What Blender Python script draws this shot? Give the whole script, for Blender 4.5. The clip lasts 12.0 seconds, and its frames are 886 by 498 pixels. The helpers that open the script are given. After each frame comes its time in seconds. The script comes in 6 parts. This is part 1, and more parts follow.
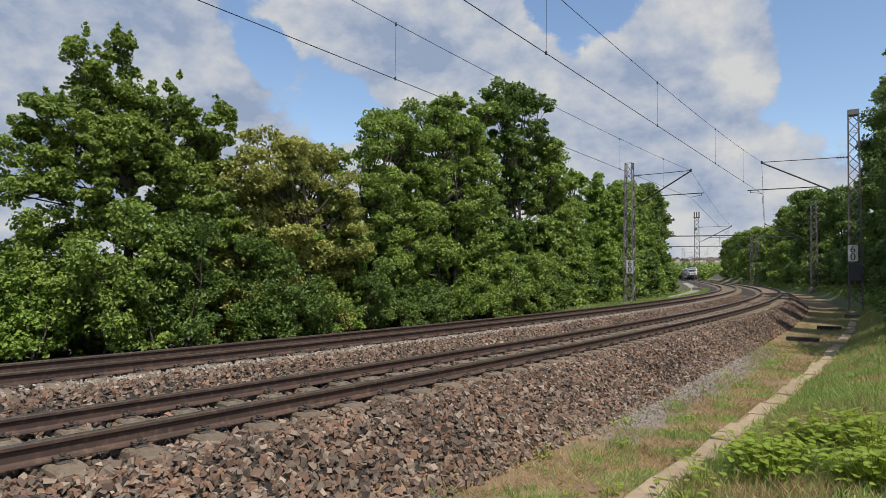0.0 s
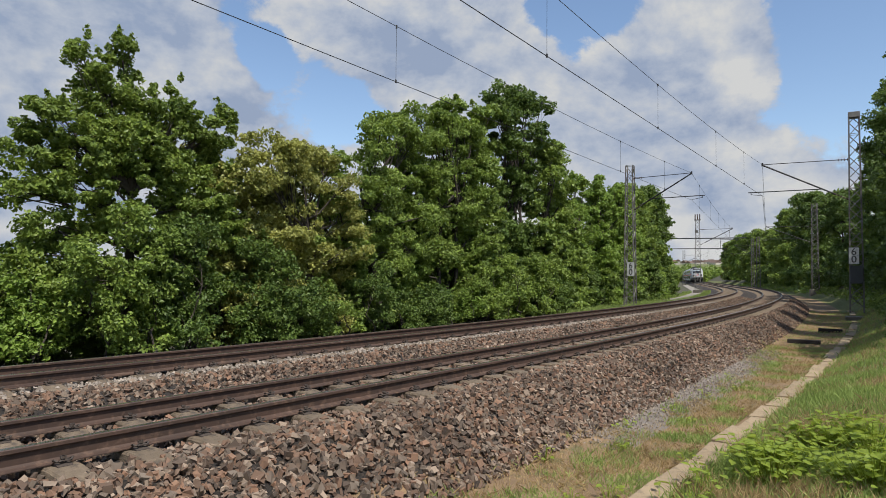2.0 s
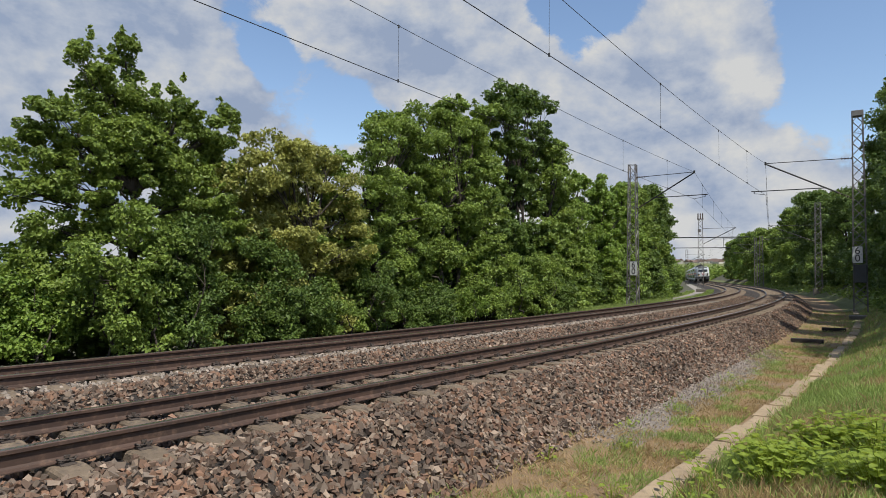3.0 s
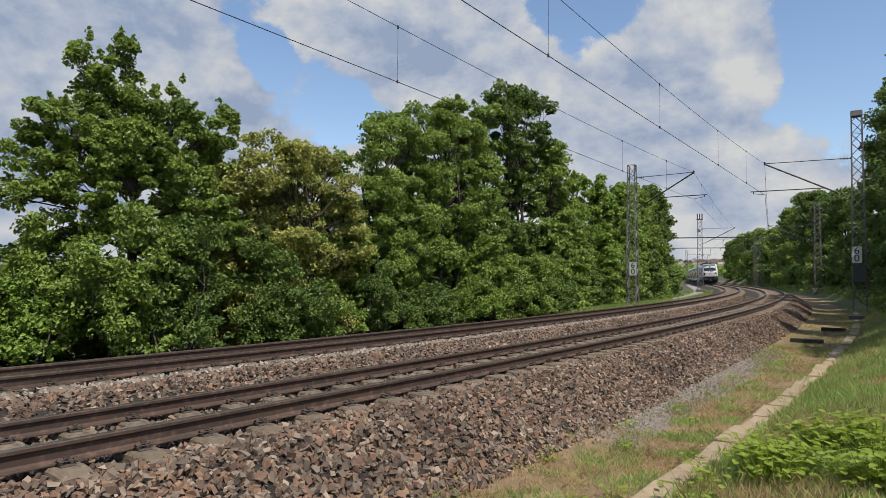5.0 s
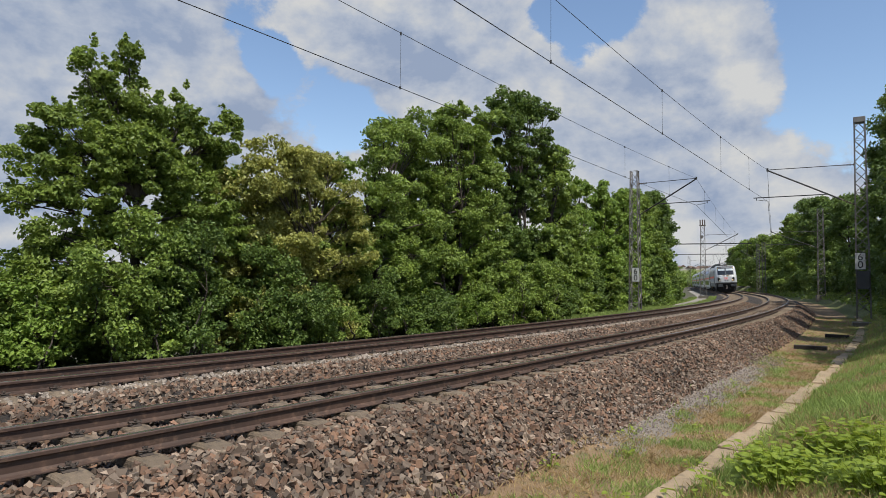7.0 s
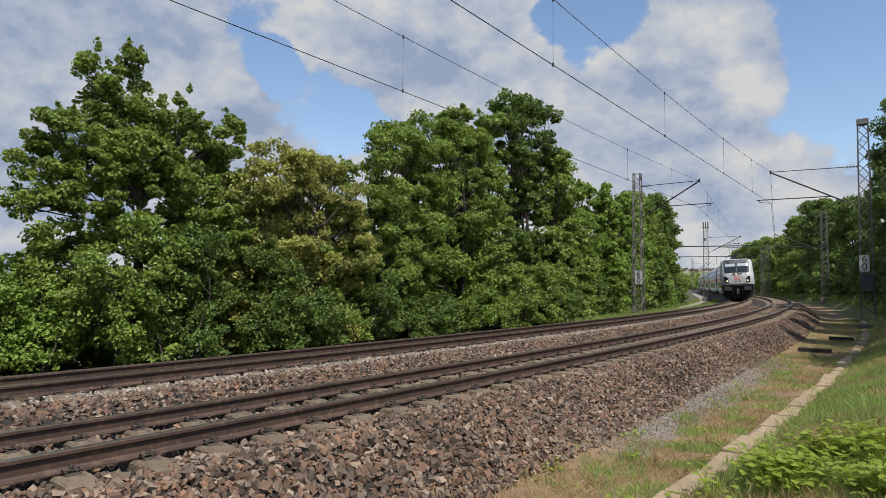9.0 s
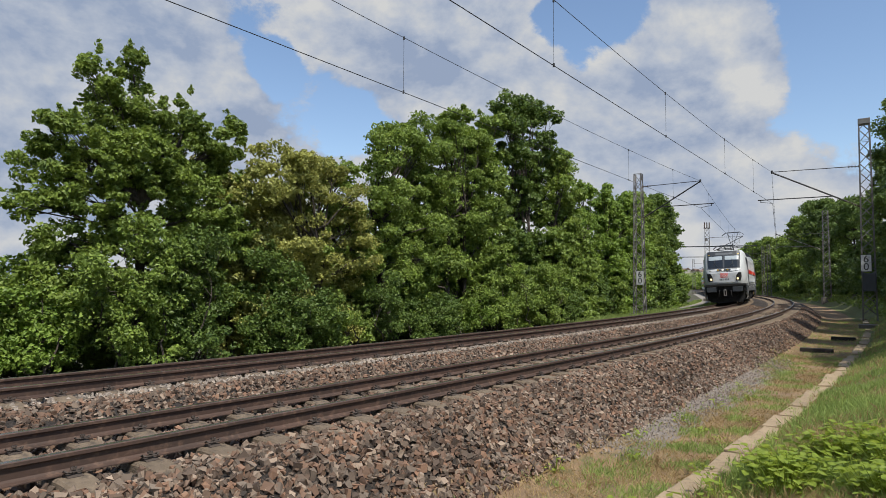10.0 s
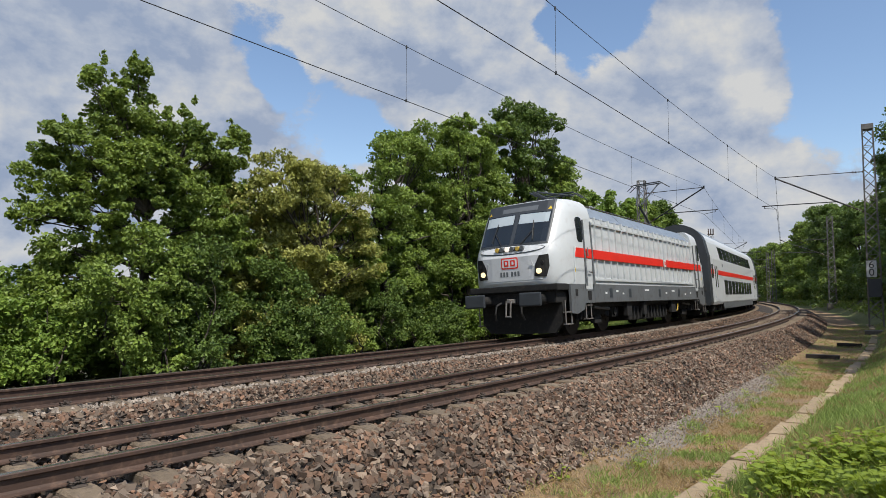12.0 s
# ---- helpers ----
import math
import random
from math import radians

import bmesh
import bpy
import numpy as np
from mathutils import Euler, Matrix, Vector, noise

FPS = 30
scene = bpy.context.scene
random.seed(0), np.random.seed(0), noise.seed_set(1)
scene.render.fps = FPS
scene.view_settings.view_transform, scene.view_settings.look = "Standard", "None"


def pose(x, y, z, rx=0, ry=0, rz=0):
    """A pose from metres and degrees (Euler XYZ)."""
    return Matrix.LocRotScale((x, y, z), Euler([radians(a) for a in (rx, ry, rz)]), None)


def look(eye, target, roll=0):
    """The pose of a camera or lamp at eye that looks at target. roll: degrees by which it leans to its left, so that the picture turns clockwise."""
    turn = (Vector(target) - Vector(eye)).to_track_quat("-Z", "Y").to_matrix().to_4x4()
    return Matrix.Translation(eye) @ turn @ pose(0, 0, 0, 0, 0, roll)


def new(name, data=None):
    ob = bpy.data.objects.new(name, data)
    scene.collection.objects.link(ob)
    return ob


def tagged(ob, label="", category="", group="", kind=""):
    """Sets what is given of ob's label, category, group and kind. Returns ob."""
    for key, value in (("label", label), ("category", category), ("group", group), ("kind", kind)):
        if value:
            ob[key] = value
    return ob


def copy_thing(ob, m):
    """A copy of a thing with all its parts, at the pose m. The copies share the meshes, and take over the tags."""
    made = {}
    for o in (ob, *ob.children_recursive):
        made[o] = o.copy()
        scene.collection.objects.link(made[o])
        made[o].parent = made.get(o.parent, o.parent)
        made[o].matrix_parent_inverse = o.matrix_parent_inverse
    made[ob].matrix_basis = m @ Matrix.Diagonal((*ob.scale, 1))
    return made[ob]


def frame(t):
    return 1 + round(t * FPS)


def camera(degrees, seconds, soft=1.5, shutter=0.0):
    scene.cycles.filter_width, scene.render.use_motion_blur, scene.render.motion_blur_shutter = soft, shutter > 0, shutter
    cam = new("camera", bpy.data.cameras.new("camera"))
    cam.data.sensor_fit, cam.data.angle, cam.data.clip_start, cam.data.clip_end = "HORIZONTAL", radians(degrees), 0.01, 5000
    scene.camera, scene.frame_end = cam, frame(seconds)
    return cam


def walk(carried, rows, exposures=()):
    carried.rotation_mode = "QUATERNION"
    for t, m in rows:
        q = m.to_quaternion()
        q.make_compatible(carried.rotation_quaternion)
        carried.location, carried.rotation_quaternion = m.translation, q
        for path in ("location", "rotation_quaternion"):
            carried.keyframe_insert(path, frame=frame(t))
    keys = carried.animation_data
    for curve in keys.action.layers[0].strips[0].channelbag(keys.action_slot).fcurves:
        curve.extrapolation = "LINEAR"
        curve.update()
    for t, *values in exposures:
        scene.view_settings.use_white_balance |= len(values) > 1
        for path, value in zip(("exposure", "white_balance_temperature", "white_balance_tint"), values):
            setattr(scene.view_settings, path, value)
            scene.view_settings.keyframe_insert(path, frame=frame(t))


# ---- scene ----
# ---------------------------------------------------------------- camera
EYE = (0.0, 0.0, 1.46)
cam = camera(71.56, 12.0, soft=0.6)


def aim(pitch, roll, yaw):
    p, y = radians(pitch), radians(yaw)
    way = Vector((math.sin(y) * math.cos(p), math.cos(y) * math.cos(p), math.sin(p)))
    return look(EYE, Vector(EYE) + 10 * way, roll)


walk(cam, [
    (0.0, aim(2.144, 0.584, 0.0)), (0.5, aim(2.27, 0.648, 0.05)), (1.0, aim(2.409, 0.682, 0.049)), (1.5, aim(2.443, 0.614, 0.014)),
    (2.0, aim(2.37, 0.582, -0.067)), (2.5, aim(2.301, 0.542, -0.253)), (3.0, aim(2.32, 0.517, -0.298)), (5.0, aim(2.375, 0.429, -0.254)),
    (5.5, aim(2.561, 0.425, -0.347)), (6.0, aim(2.715, 0.487, -0.412)), (6.5, aim(2.791, 0.512, -0.409)), (7.0, aim(2.904, 0.541, -0.482)),
    (9.0, aim(3.182, 0.439, -0.737)), (9.5, aim(3.193, 0.428, -0.742)), (10.0, aim(3.262, 0.303, -0.846)), (10.5, aim(3.41, 0.208, -0.918)),
    (11.0, aim(3.582, 0.183, -0.95)), (11.5, aim(3.833, 0.079, -0.983)), (12.0, aim(3.995, 0.01, -1.172))])

# ---------------------------------------------------------------- light
SUN_AZ = math.atan2(0.52, -0.854)   # clockwise from +Y, towards the sun
SUN_EL = radians(60)
scene.view_settings.exposure = 0.0


def build_world():
    world = bpy.data.worlds.new("world")
    scene.world = world
    world.use_nodes = True
    nt = world.node_tree
    nt.nodes.clear()
    N, L = nt.nodes.new, nt.links.new
    out = N("ShaderNodeOutputWorld")
    sky = N("ShaderNodeTexSky")
    sky.sky_type, sky.sun_disc = "NISHITA", False
    sky.sun_elevation, sky.sun_rotation = SUN_EL, SUN_AZ
    sky.air_density, sky.dust_density, sky.ozone_density = 1.0, 0.6, 1.6
    bg_sky = N("ShaderNodeBackground")
    bg_sky.inputs["Strength"].default_value = 0.165
    L(sky.outputs[0], bg_sky.inputs["Color"])
    co = N("ShaderNodeTexCoord")
    flat = N("ShaderNodeMapping"); flat.vector_type = "POINT"
    flat.inputs["Scale"].default_value, flat.inputs["Location"].default_value = (1.0, 1.0, 1.45), (4.3, 1.7, 0.6)
    L(co.outputs["Generated"], flat.inputs["Vector"])

    def fbm(scale, detail, rough, distort, vec):
        n = N("ShaderNodeTexNoise")
        n.noise_dimensions = "3D"
        n.inputs["Scale"].default_value, n.inputs["Detail"].default_value = scale, detail
        n.inputs["Roughness"].default_value, n.inputs["Distortion"].default_value = rough, distort
        L(vec, n.inputs["Vector"])
        return n.outputs["Fac"]

    def calc(op, a, b, c=None):
        n = N("ShaderNodeMath"); n.operation = op
        for k, v in enumerate((a, b, c)):
            if v is None:
                continue
            if isinstance(v, (int, float)):
                n.inputs[k].default_value = v
            else:
                L(v, n.inputs[k])
        return n.outputs[0]

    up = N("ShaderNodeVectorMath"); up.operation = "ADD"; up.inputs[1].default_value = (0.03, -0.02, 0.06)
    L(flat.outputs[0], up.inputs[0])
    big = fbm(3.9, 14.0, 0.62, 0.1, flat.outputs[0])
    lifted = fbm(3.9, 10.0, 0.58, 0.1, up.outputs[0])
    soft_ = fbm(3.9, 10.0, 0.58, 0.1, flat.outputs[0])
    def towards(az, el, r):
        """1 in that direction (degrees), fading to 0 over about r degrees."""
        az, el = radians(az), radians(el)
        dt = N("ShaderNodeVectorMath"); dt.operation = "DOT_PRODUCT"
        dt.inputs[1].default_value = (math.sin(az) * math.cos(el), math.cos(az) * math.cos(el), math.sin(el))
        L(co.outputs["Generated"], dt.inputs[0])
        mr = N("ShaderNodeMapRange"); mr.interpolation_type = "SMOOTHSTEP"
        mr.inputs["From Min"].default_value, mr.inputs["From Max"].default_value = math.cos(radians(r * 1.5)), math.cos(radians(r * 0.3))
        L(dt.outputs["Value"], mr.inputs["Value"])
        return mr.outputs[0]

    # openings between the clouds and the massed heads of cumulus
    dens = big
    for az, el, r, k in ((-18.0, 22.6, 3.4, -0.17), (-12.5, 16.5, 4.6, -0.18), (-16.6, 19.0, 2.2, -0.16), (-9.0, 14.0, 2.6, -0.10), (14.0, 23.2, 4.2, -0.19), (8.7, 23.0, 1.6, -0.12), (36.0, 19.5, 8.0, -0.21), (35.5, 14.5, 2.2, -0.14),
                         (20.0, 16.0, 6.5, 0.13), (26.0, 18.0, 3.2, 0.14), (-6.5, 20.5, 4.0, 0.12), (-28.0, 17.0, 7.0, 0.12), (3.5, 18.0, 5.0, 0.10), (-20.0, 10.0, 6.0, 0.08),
                         # openings beyond the view, added so that less cloud light fills the shadows
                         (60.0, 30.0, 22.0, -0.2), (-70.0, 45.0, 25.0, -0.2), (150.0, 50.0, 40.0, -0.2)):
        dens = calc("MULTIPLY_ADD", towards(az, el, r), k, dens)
    # clouds thinned overhead, above the view, to cut fill light; they close towards the horizon
    sep = N("ShaderNodeSeparateXYZ"); L(co.outputs["Generated"], sep.inputs[0])
    hi = N("ShaderNodeMapRange"); hi.interpolation_type = "SMOOTHSTEP"
    hi.inputs["From Min"].default_value, hi.inputs["From Max"].default_value = 0.50, 0.80
    L(sep.outputs[2], hi.inputs["Value"])
    dens = calc("SUBTRACT", dens, calc("MULTIPLY", hi.outputs[0], 0.16))
    cover = N("ShaderNodeMapRange"); cover.interpolation_type = "SMOOTHSTEP"
    cover.inputs["From Min"].default_value, cover.inputs["From Max"].default_value = 0.325, 0.405
    L(dens, cover.inputs["Value"])
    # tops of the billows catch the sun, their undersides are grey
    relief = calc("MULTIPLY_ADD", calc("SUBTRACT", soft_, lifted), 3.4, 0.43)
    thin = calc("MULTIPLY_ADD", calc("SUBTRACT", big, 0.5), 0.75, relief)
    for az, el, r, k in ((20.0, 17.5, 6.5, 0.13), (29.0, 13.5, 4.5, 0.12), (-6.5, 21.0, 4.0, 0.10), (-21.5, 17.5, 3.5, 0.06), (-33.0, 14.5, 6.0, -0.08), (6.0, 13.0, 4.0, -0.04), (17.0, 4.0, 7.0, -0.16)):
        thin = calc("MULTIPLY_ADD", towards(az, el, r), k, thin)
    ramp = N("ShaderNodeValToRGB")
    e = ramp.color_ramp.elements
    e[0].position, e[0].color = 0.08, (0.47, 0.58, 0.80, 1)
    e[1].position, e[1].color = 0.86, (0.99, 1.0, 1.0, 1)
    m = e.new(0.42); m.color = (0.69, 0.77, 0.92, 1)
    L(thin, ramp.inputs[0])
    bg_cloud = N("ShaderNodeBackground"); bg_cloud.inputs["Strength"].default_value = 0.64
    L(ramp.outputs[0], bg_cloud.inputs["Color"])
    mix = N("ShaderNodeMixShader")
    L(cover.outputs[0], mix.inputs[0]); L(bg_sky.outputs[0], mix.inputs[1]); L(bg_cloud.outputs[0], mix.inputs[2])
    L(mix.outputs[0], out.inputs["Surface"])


build_world()
sun = new("sun", bpy.data.lights.new("sun", "SUN"))
sun.data.energy, sun.data.angle, sun.data.color = 5.0, radians(0.55), (1.0, 0.95, 0.86)
sun.matrix_world = look((0, 0, 60), (-60 * math.sin(SUN_AZ) * math.cos(SUN_EL), -60 * math.cos(SUN_AZ) * math.cos(SUN_EL), 60 - 60 * math.sin(SUN_EL)))


# ---------------------------------------------------------------- materials
def mat(name, c1, c2=None, scale=8.0, rough=0.8, bump=0.0, bump_scale=None, metal=0.0, c3=None, fine=None, contrast=0.5, island=0.0,
        rand=0.0, spec=0.5, dist=0.02):
    """Two or three colours mixed by noise at two scales, with relief; island / rand: brightness change from piece to piece."""
    m = bpy.data.materials.new(name)
    m.use_nodes = True
    nt = m.node_tree
    N, L = nt.nodes.new, nt.links.new
    b = nt.nodes["Principled BSDF"]
    b.inputs["Roughness"].default_value, b.inputs["Metallic"].default_value = rough, metal
    b.inputs["Specular IOR Level"].default_value = spec
    co = N("ShaderNodeTexCoord")
    c2 = c2 or tuple(v * 0.75 for v in c1)

    def nz(sc, det=5.0, ro=0.6):
        n = N("ShaderNodeTexNoise")
        n.inputs["Scale"].default_value, n.inputs["Detail"].default_value, n.inputs["Roughness"].default_value = sc, det, ro
        L(co.outputs["Object"], n.inputs["Vector"])
        return n.outputs["Fac"]

    def blend(fac, a, bb, lo, hi):
        r = N("ShaderNodeMapRange"); r.inputs["From Min"].default_value, r.inputs["From Max"].default_value = lo, hi
        L(fac, r.inputs["Value"])
        mx = N("ShaderNodeMix"); mx.data_type = "RGBA"
        L(r.outputs[0], mx.inputs["Factor"])
        for i, v in ((6, a), (7, bb)):
            if isinstance(v, tuple):
                mx.inputs[i].default_value = (*v, 1)
            else:
                L(v, mx.inputs[i])
        return mx.outputs[2]

    w = 0.5 - contrast / 2.5
    col = blend(nz(scale), c1, c2, w, 1 - w)
    if c3:
        col = blend(nz(fine or scale * 5), col, c3, 0.52, 0.68)
    if island or rand:
        if island:
            g = N("ShaderNodeNewGeometry"); src = g.outputs["Random Per Island"]
        else:
            g = N("ShaderNodeObjectInfo"); src = g.outputs["Random"]
        amt = island or rand
        r = N("ShaderNodeMapRange"); r.inputs["To Min"].default_value, r.inputs["To Max"].default_value = 1 - amt, 1 + amt
        L(src, r.inputs["Value"])
        hs = N("ShaderNodeHueSaturation")
        L(r.outputs[0], hs.inputs["Value"]); L(col, hs.inputs["Color"])
        col = hs.outputs[0]
    L(col, b.inputs["Base Color"])
    if bump:
        bp = N("ShaderNodeBump"); bp.inputs["Strength"].default_value, bp.inputs["Distance"].default_value = bump, dist
        L(nz(bump_scale or scale * 4, 6.0, 0.65), bp.inputs["Height"]); L(bp.outputs[0], b.inputs["Normal"])
    return m


def leaf_mat(name, c1, c2, shine=0.35, trans=0.27, clump=0.9):
    """Leaf: colour changes leaf by leaf and from patch to patch, light shines through a little."""
    m = bpy.data.materials.new(name)
    m.use_nodes = True
    nt = m.node_tree
    N, L = nt.nodes.new, nt.links.new
    b = nt.nodes["Principled BSDF"]
    b.inputs["Roughness"].default_value, b.inputs["Specular IOR Level"].default_value = 1 - shine * 1.4, shine
    g, co, n = N("ShaderNodeNewGeometry"), N("ShaderNodeTexCoord"), N("ShaderNodeTexNoise")
    n.inputs["Scale"].default_value, n.inputs["Detail"].default_value = clump, 3
    L(co.outputs["Object"], n.inputs["Vector"])
    ad = N("ShaderNodeMath"); ad.operation = "MULTIPLY_ADD"; ad.inputs[1].default_value = 0.5
    L(g.outputs["Random Per Island"], ad.inputs[0])
    sb = N("ShaderNodeMath"); sb.operation = "SUBTRACT"; sb.inputs[1].default_value = 0.22
    L(n.outputs["Fac"], sb.inputs[0]); L(sb.outputs[0], ad.inputs[2])
    mx = N("ShaderNodeMix"); mx.data_type = "RGBA"
    mx.inputs[6].default_value, mx.inputs[7].default_value = (*c1, 1), (*c2, 1)
    L(ad.outputs[0], mx.inputs["Factor"]); L(mx.outputs[2], b.inputs["Base Color"])
    tr = N("ShaderNodeBsdfTranslucent")
    hs = N("ShaderNodeHueSaturation"); hs.inputs["Value"].default_value = 1.7; hs.inputs["Hue"].default_value = 0.485
    L(mx.outputs[2], hs.inputs["Color"]); L(hs.outputs[0], tr.inputs["Color"])
    ms = N("ShaderNodeMixShader"); ms.inputs[0].default_value = trans
    L(b.outputs[0], ms.inputs[1]); L(tr.outputs[0], ms.inputs[2])
    L(ms.outputs[0], nt.nodes["Material Output"].inputs["Surface"])
    return m


def glow(name, color, strength):
    m = bpy.data.materials.new(name)
    m.use_nodes = True
    b = m.node_tree.nodes["Principled BSDF"]
    b.inputs["Base Color"].default_value = (*color, 1)
    b.inputs["Emission Color"].default_value, b.inputs["Emission Strength"].default_value = (*color, 1), strength
    return m


M = {
    "rail_side": mat("rail_side", (0.076, 0.042, 0.029), (0.044, 0.027, 0.020), 2.5, 0.72, 0.15, 60, c3=(0.115, 0.070, 0.047)),
    "rail_top": mat("rail_top", (0.44, 0.42, 0.41), (0.30, 0.27, 0.25), 9, 0.26, 0.05, 80, metal=0.9),
    "fastening": mat("fastening", (0.075, 0.055, 0.042), (0.05, 0.04, 0.033), 30, 0.8, 0.3, 90),
    "sleeper": mat("sleeper", (0.218, 0.164, 0.109), (0.112, 0.084, 0.056), 6, 0.9, 0.8, 45, c3=(0.075, 0.058, 0.044), fine=11, rand=0.12),
    "ballast": mat("ballast", (0.165, 0.108, 0.074), (0.098, 0.076, 0.060), 0.9, 0.92, 0.12, 60, c3=(0.165, 0.132, 0.105), fine=25, island=0.55, contrast=0.4),
    "ballast_pale": mat("ballast_pale", (0.33, 0.275, 0.225), (0.22, 0.185, 0.15), 1.3, 0.92, 0.25, 60, c3=(0.28, 0.24, 0.20), fine=25, island=0.35),
    # near-black: the shade in the gaps between the stones is put into its colour
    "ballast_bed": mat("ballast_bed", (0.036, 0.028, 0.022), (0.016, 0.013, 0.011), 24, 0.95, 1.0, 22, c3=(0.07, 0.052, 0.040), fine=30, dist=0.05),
    "concrete": mat("concrete", (0.365, 0.275, 0.170), (0.265, 0.195, 0.120), 2.2, 0.9, 0.5, 40, c3=(0.19, 0.145, 0.092), fine=9, rand=0.10),
    "foundation": mat("foundation", (0.17, 0.15, 0.125), (0.11, 0.098, 0.08), 3, 0.9, 0.35, 50, c3=(0.14, 0.125, 0.10), fine=12),
    "steel": mat("steel", (0.23, 0.225, 0.215), (0.16, 0.15, 0.14), 3, 0.6, 0.15, 50, metal=0.35, c3=(0.17, 0.12, 0.09), fine=9),
    "wire": mat("wire", (0.055, 0.055, 0.055), (0.035, 0.033, 0.032), 4, 0.5, metal=0.6),
    "insulator": mat("insulator", (0.11, 0.075, 0.06), (0.075, 0.05, 0.04), 12, 0.25),
    "bark": mat("bark", (0.070, 0.055, 0.043), (0.036, 0.029, 0.023), 6, 0.95, 0.8, 25, dist=0.03),
    "soil": mat("soil", (0.30, 0.195, 0.105), (0.165, 0.110, 0.062), 1.6, 0.97, 0.7, 20, c3=(0.12, 0.115, 0.045), fine=4, dist=0.04),
    "litter": mat("litter", (0.085, 0.07, 0.045), (0.05, 0.055, 0.028), 1.2, 0.97, 0.7, 14, c3=(0.05, 0.07, 0.025), fine=4, dist=0.05),
    "meadow": mat("meadow", (0.145, 0.160, 0.048), (0.095, 0.120, 0.032), 0.5, 0.95, 0.9, 18, c3=(0.17, 0.14, 0.065), fine=3, dist=0.06),
    "gravel_path": mat("gravel_path", (0.25, 0.215, 0.18), (0.18, 0.152, 0.127), 3, 0.95, 0.8, 60, c3=(0.12, 0.10, 0.085), fine=45),
    "path": mat("path", (0.30, 0.27, 0.23), (0.23, 0.21, 0.18), 2, 0.93, 0.3, 50, c3=(0.18, 0.165, 0.14), fine=12),
}


def stone_mat(name, colours, source):
    """Broken stone: each piece takes one of the colours, with grain on it."""
    m = mat(name, (0.1, 0.1, 0.1), rough=0.9, scale=30, bump=0.2, bump_scale=70)
    nt = m.node_tree
    N, L = nt.nodes.new, nt.links.new
    if source == "island":
        src = N("ShaderNodeNewGeometry").outputs["Random Per Island"]
    else:
        src = N("ShaderNodeObjectInfo").outputs["Random"]
    ramp = N("ShaderNodeValToRGB")
    e = ramp.color_ramp.elements
    e[0].position, e[0].color = 0.0, (*colours[0], 1)
    e[1].position, e[1].color = 1.0, (*colours[-1], 1)
    for k, c in enumerate(colours[1:-1]):
        e.new((k + 1) / (len(colours) - 1)).color = (*c, 1)
    L(src, ramp.inputs[0])
    co, n = N("ShaderNodeTexCoord"), N("ShaderNodeTexNoise")
    n.inputs["Scale"].default_value, n.inputs["Detail"].default_value = 0.8, 6
    L(co.outputs["Object"], n.inputs["Vector"])
    mr = N("ShaderNodeMapRange"); mr.inputs["From Min"].default_value, mr.inputs["From Max"].default_value = 0.3, 0.7
    mr.inputs["To Min"].default_value, mr.inputs["To Max"].default_value = 0.72, 1.25
    L(n.outputs["Fac"], mr.inputs["Value"])
    hs = N("ShaderNodeHueSaturation")
    L(ramp.outputs[0], hs.inputs["Color"]); L(mr.outputs[0], hs.inputs["Value"])
    L(hs.outputs[0], nt.nodes["Principled BSDF"].inputs["Base Color"])
    return m


STONES = [(0.036, 0.027, 0.020), (0.198, 0.115, 0.073), (0.070, 0.052, 0.039), (0.240, 0.134, 0.082), (0.112, 0.084, 0.063), (0.320, 0.240, 0.175), (0.084, 0.057, 0.040), (0.180, 0.141, 0.107)]
M["ballast"] = stone_mat("ballast_pieces", STONES, "island")
M["stone"] = stone_mat("single_stone", STONES, "object")
LEAF = {
    "maple": leaf_mat("leaf_maple", (0.036, 0.076, 0.013), (0.270, 0.355, 0.066)),
    "brown": leaf_mat("leaf_brownish", (0.095, 0.125, 0.030), (0.430, 0.430, 0.115)),
    "mid": leaf_mat("leaf_mid", (0.036, 0.080, 0.014), (0.285, 0.380, 0.072)),
    "deep": leaf_mat("leaf_deep", (0.032, 0.068, 0.014), (0.160, 0.235, 0.046)),
    "light": leaf_mat("leaf_light", (0.065, 0.125, 0.018), (0.270, 0.380, 0.066)),
    "grass": leaf_mat("blade_green", (0.115, 0.190, 0.040), (0.370, 0.450, 0.140), 0.25, 0.3),
    "straw": leaf_mat("blade_straw", (0.25, 0.18, 0.080), (0.46, 0.35, 0.175), 0.2, 0.25),
    "weed": leaf_mat("weed_leaf", (0.12, 0.185, 0.020), (0.350, 0.420, 0.060), 0.35, 0.4, 3.0),
}


# ---------------------------------------------------------------- building helpers
def mesh_of(bm, name, smooth=False):
    me = bpy.data.meshes.new(name)
    bmesh.ops.recalc_face_normals(bm, faces=bm.faces)
    bm.to_mesh(me)
    bm.free()
    if smooth:
        me.polygons.foreach_set("use_smooth", [True] * len(me.polygons))
    return me


def mats(me, material):
    for m in material if isinstance(material, (list, tuple)) else [material]:
        me.materials.append(m)


def part(name, bm, material, parent=None, label="", at=None, smooth=False):
    """Link a bmesh (or a mesh) as one mesh object under a thing or a part."""
    me = bm if isinstance(bm, bpy.types.Mesh) else mesh_of(bm, name, smooth)
    if not me.materials:
        mats(me, material)
    ob = new(name, me)
    if parent:
        ob.parent = parent
    if at is not None:
        ob.matrix_basis = at
    return tagged(ob, label) if label else ob


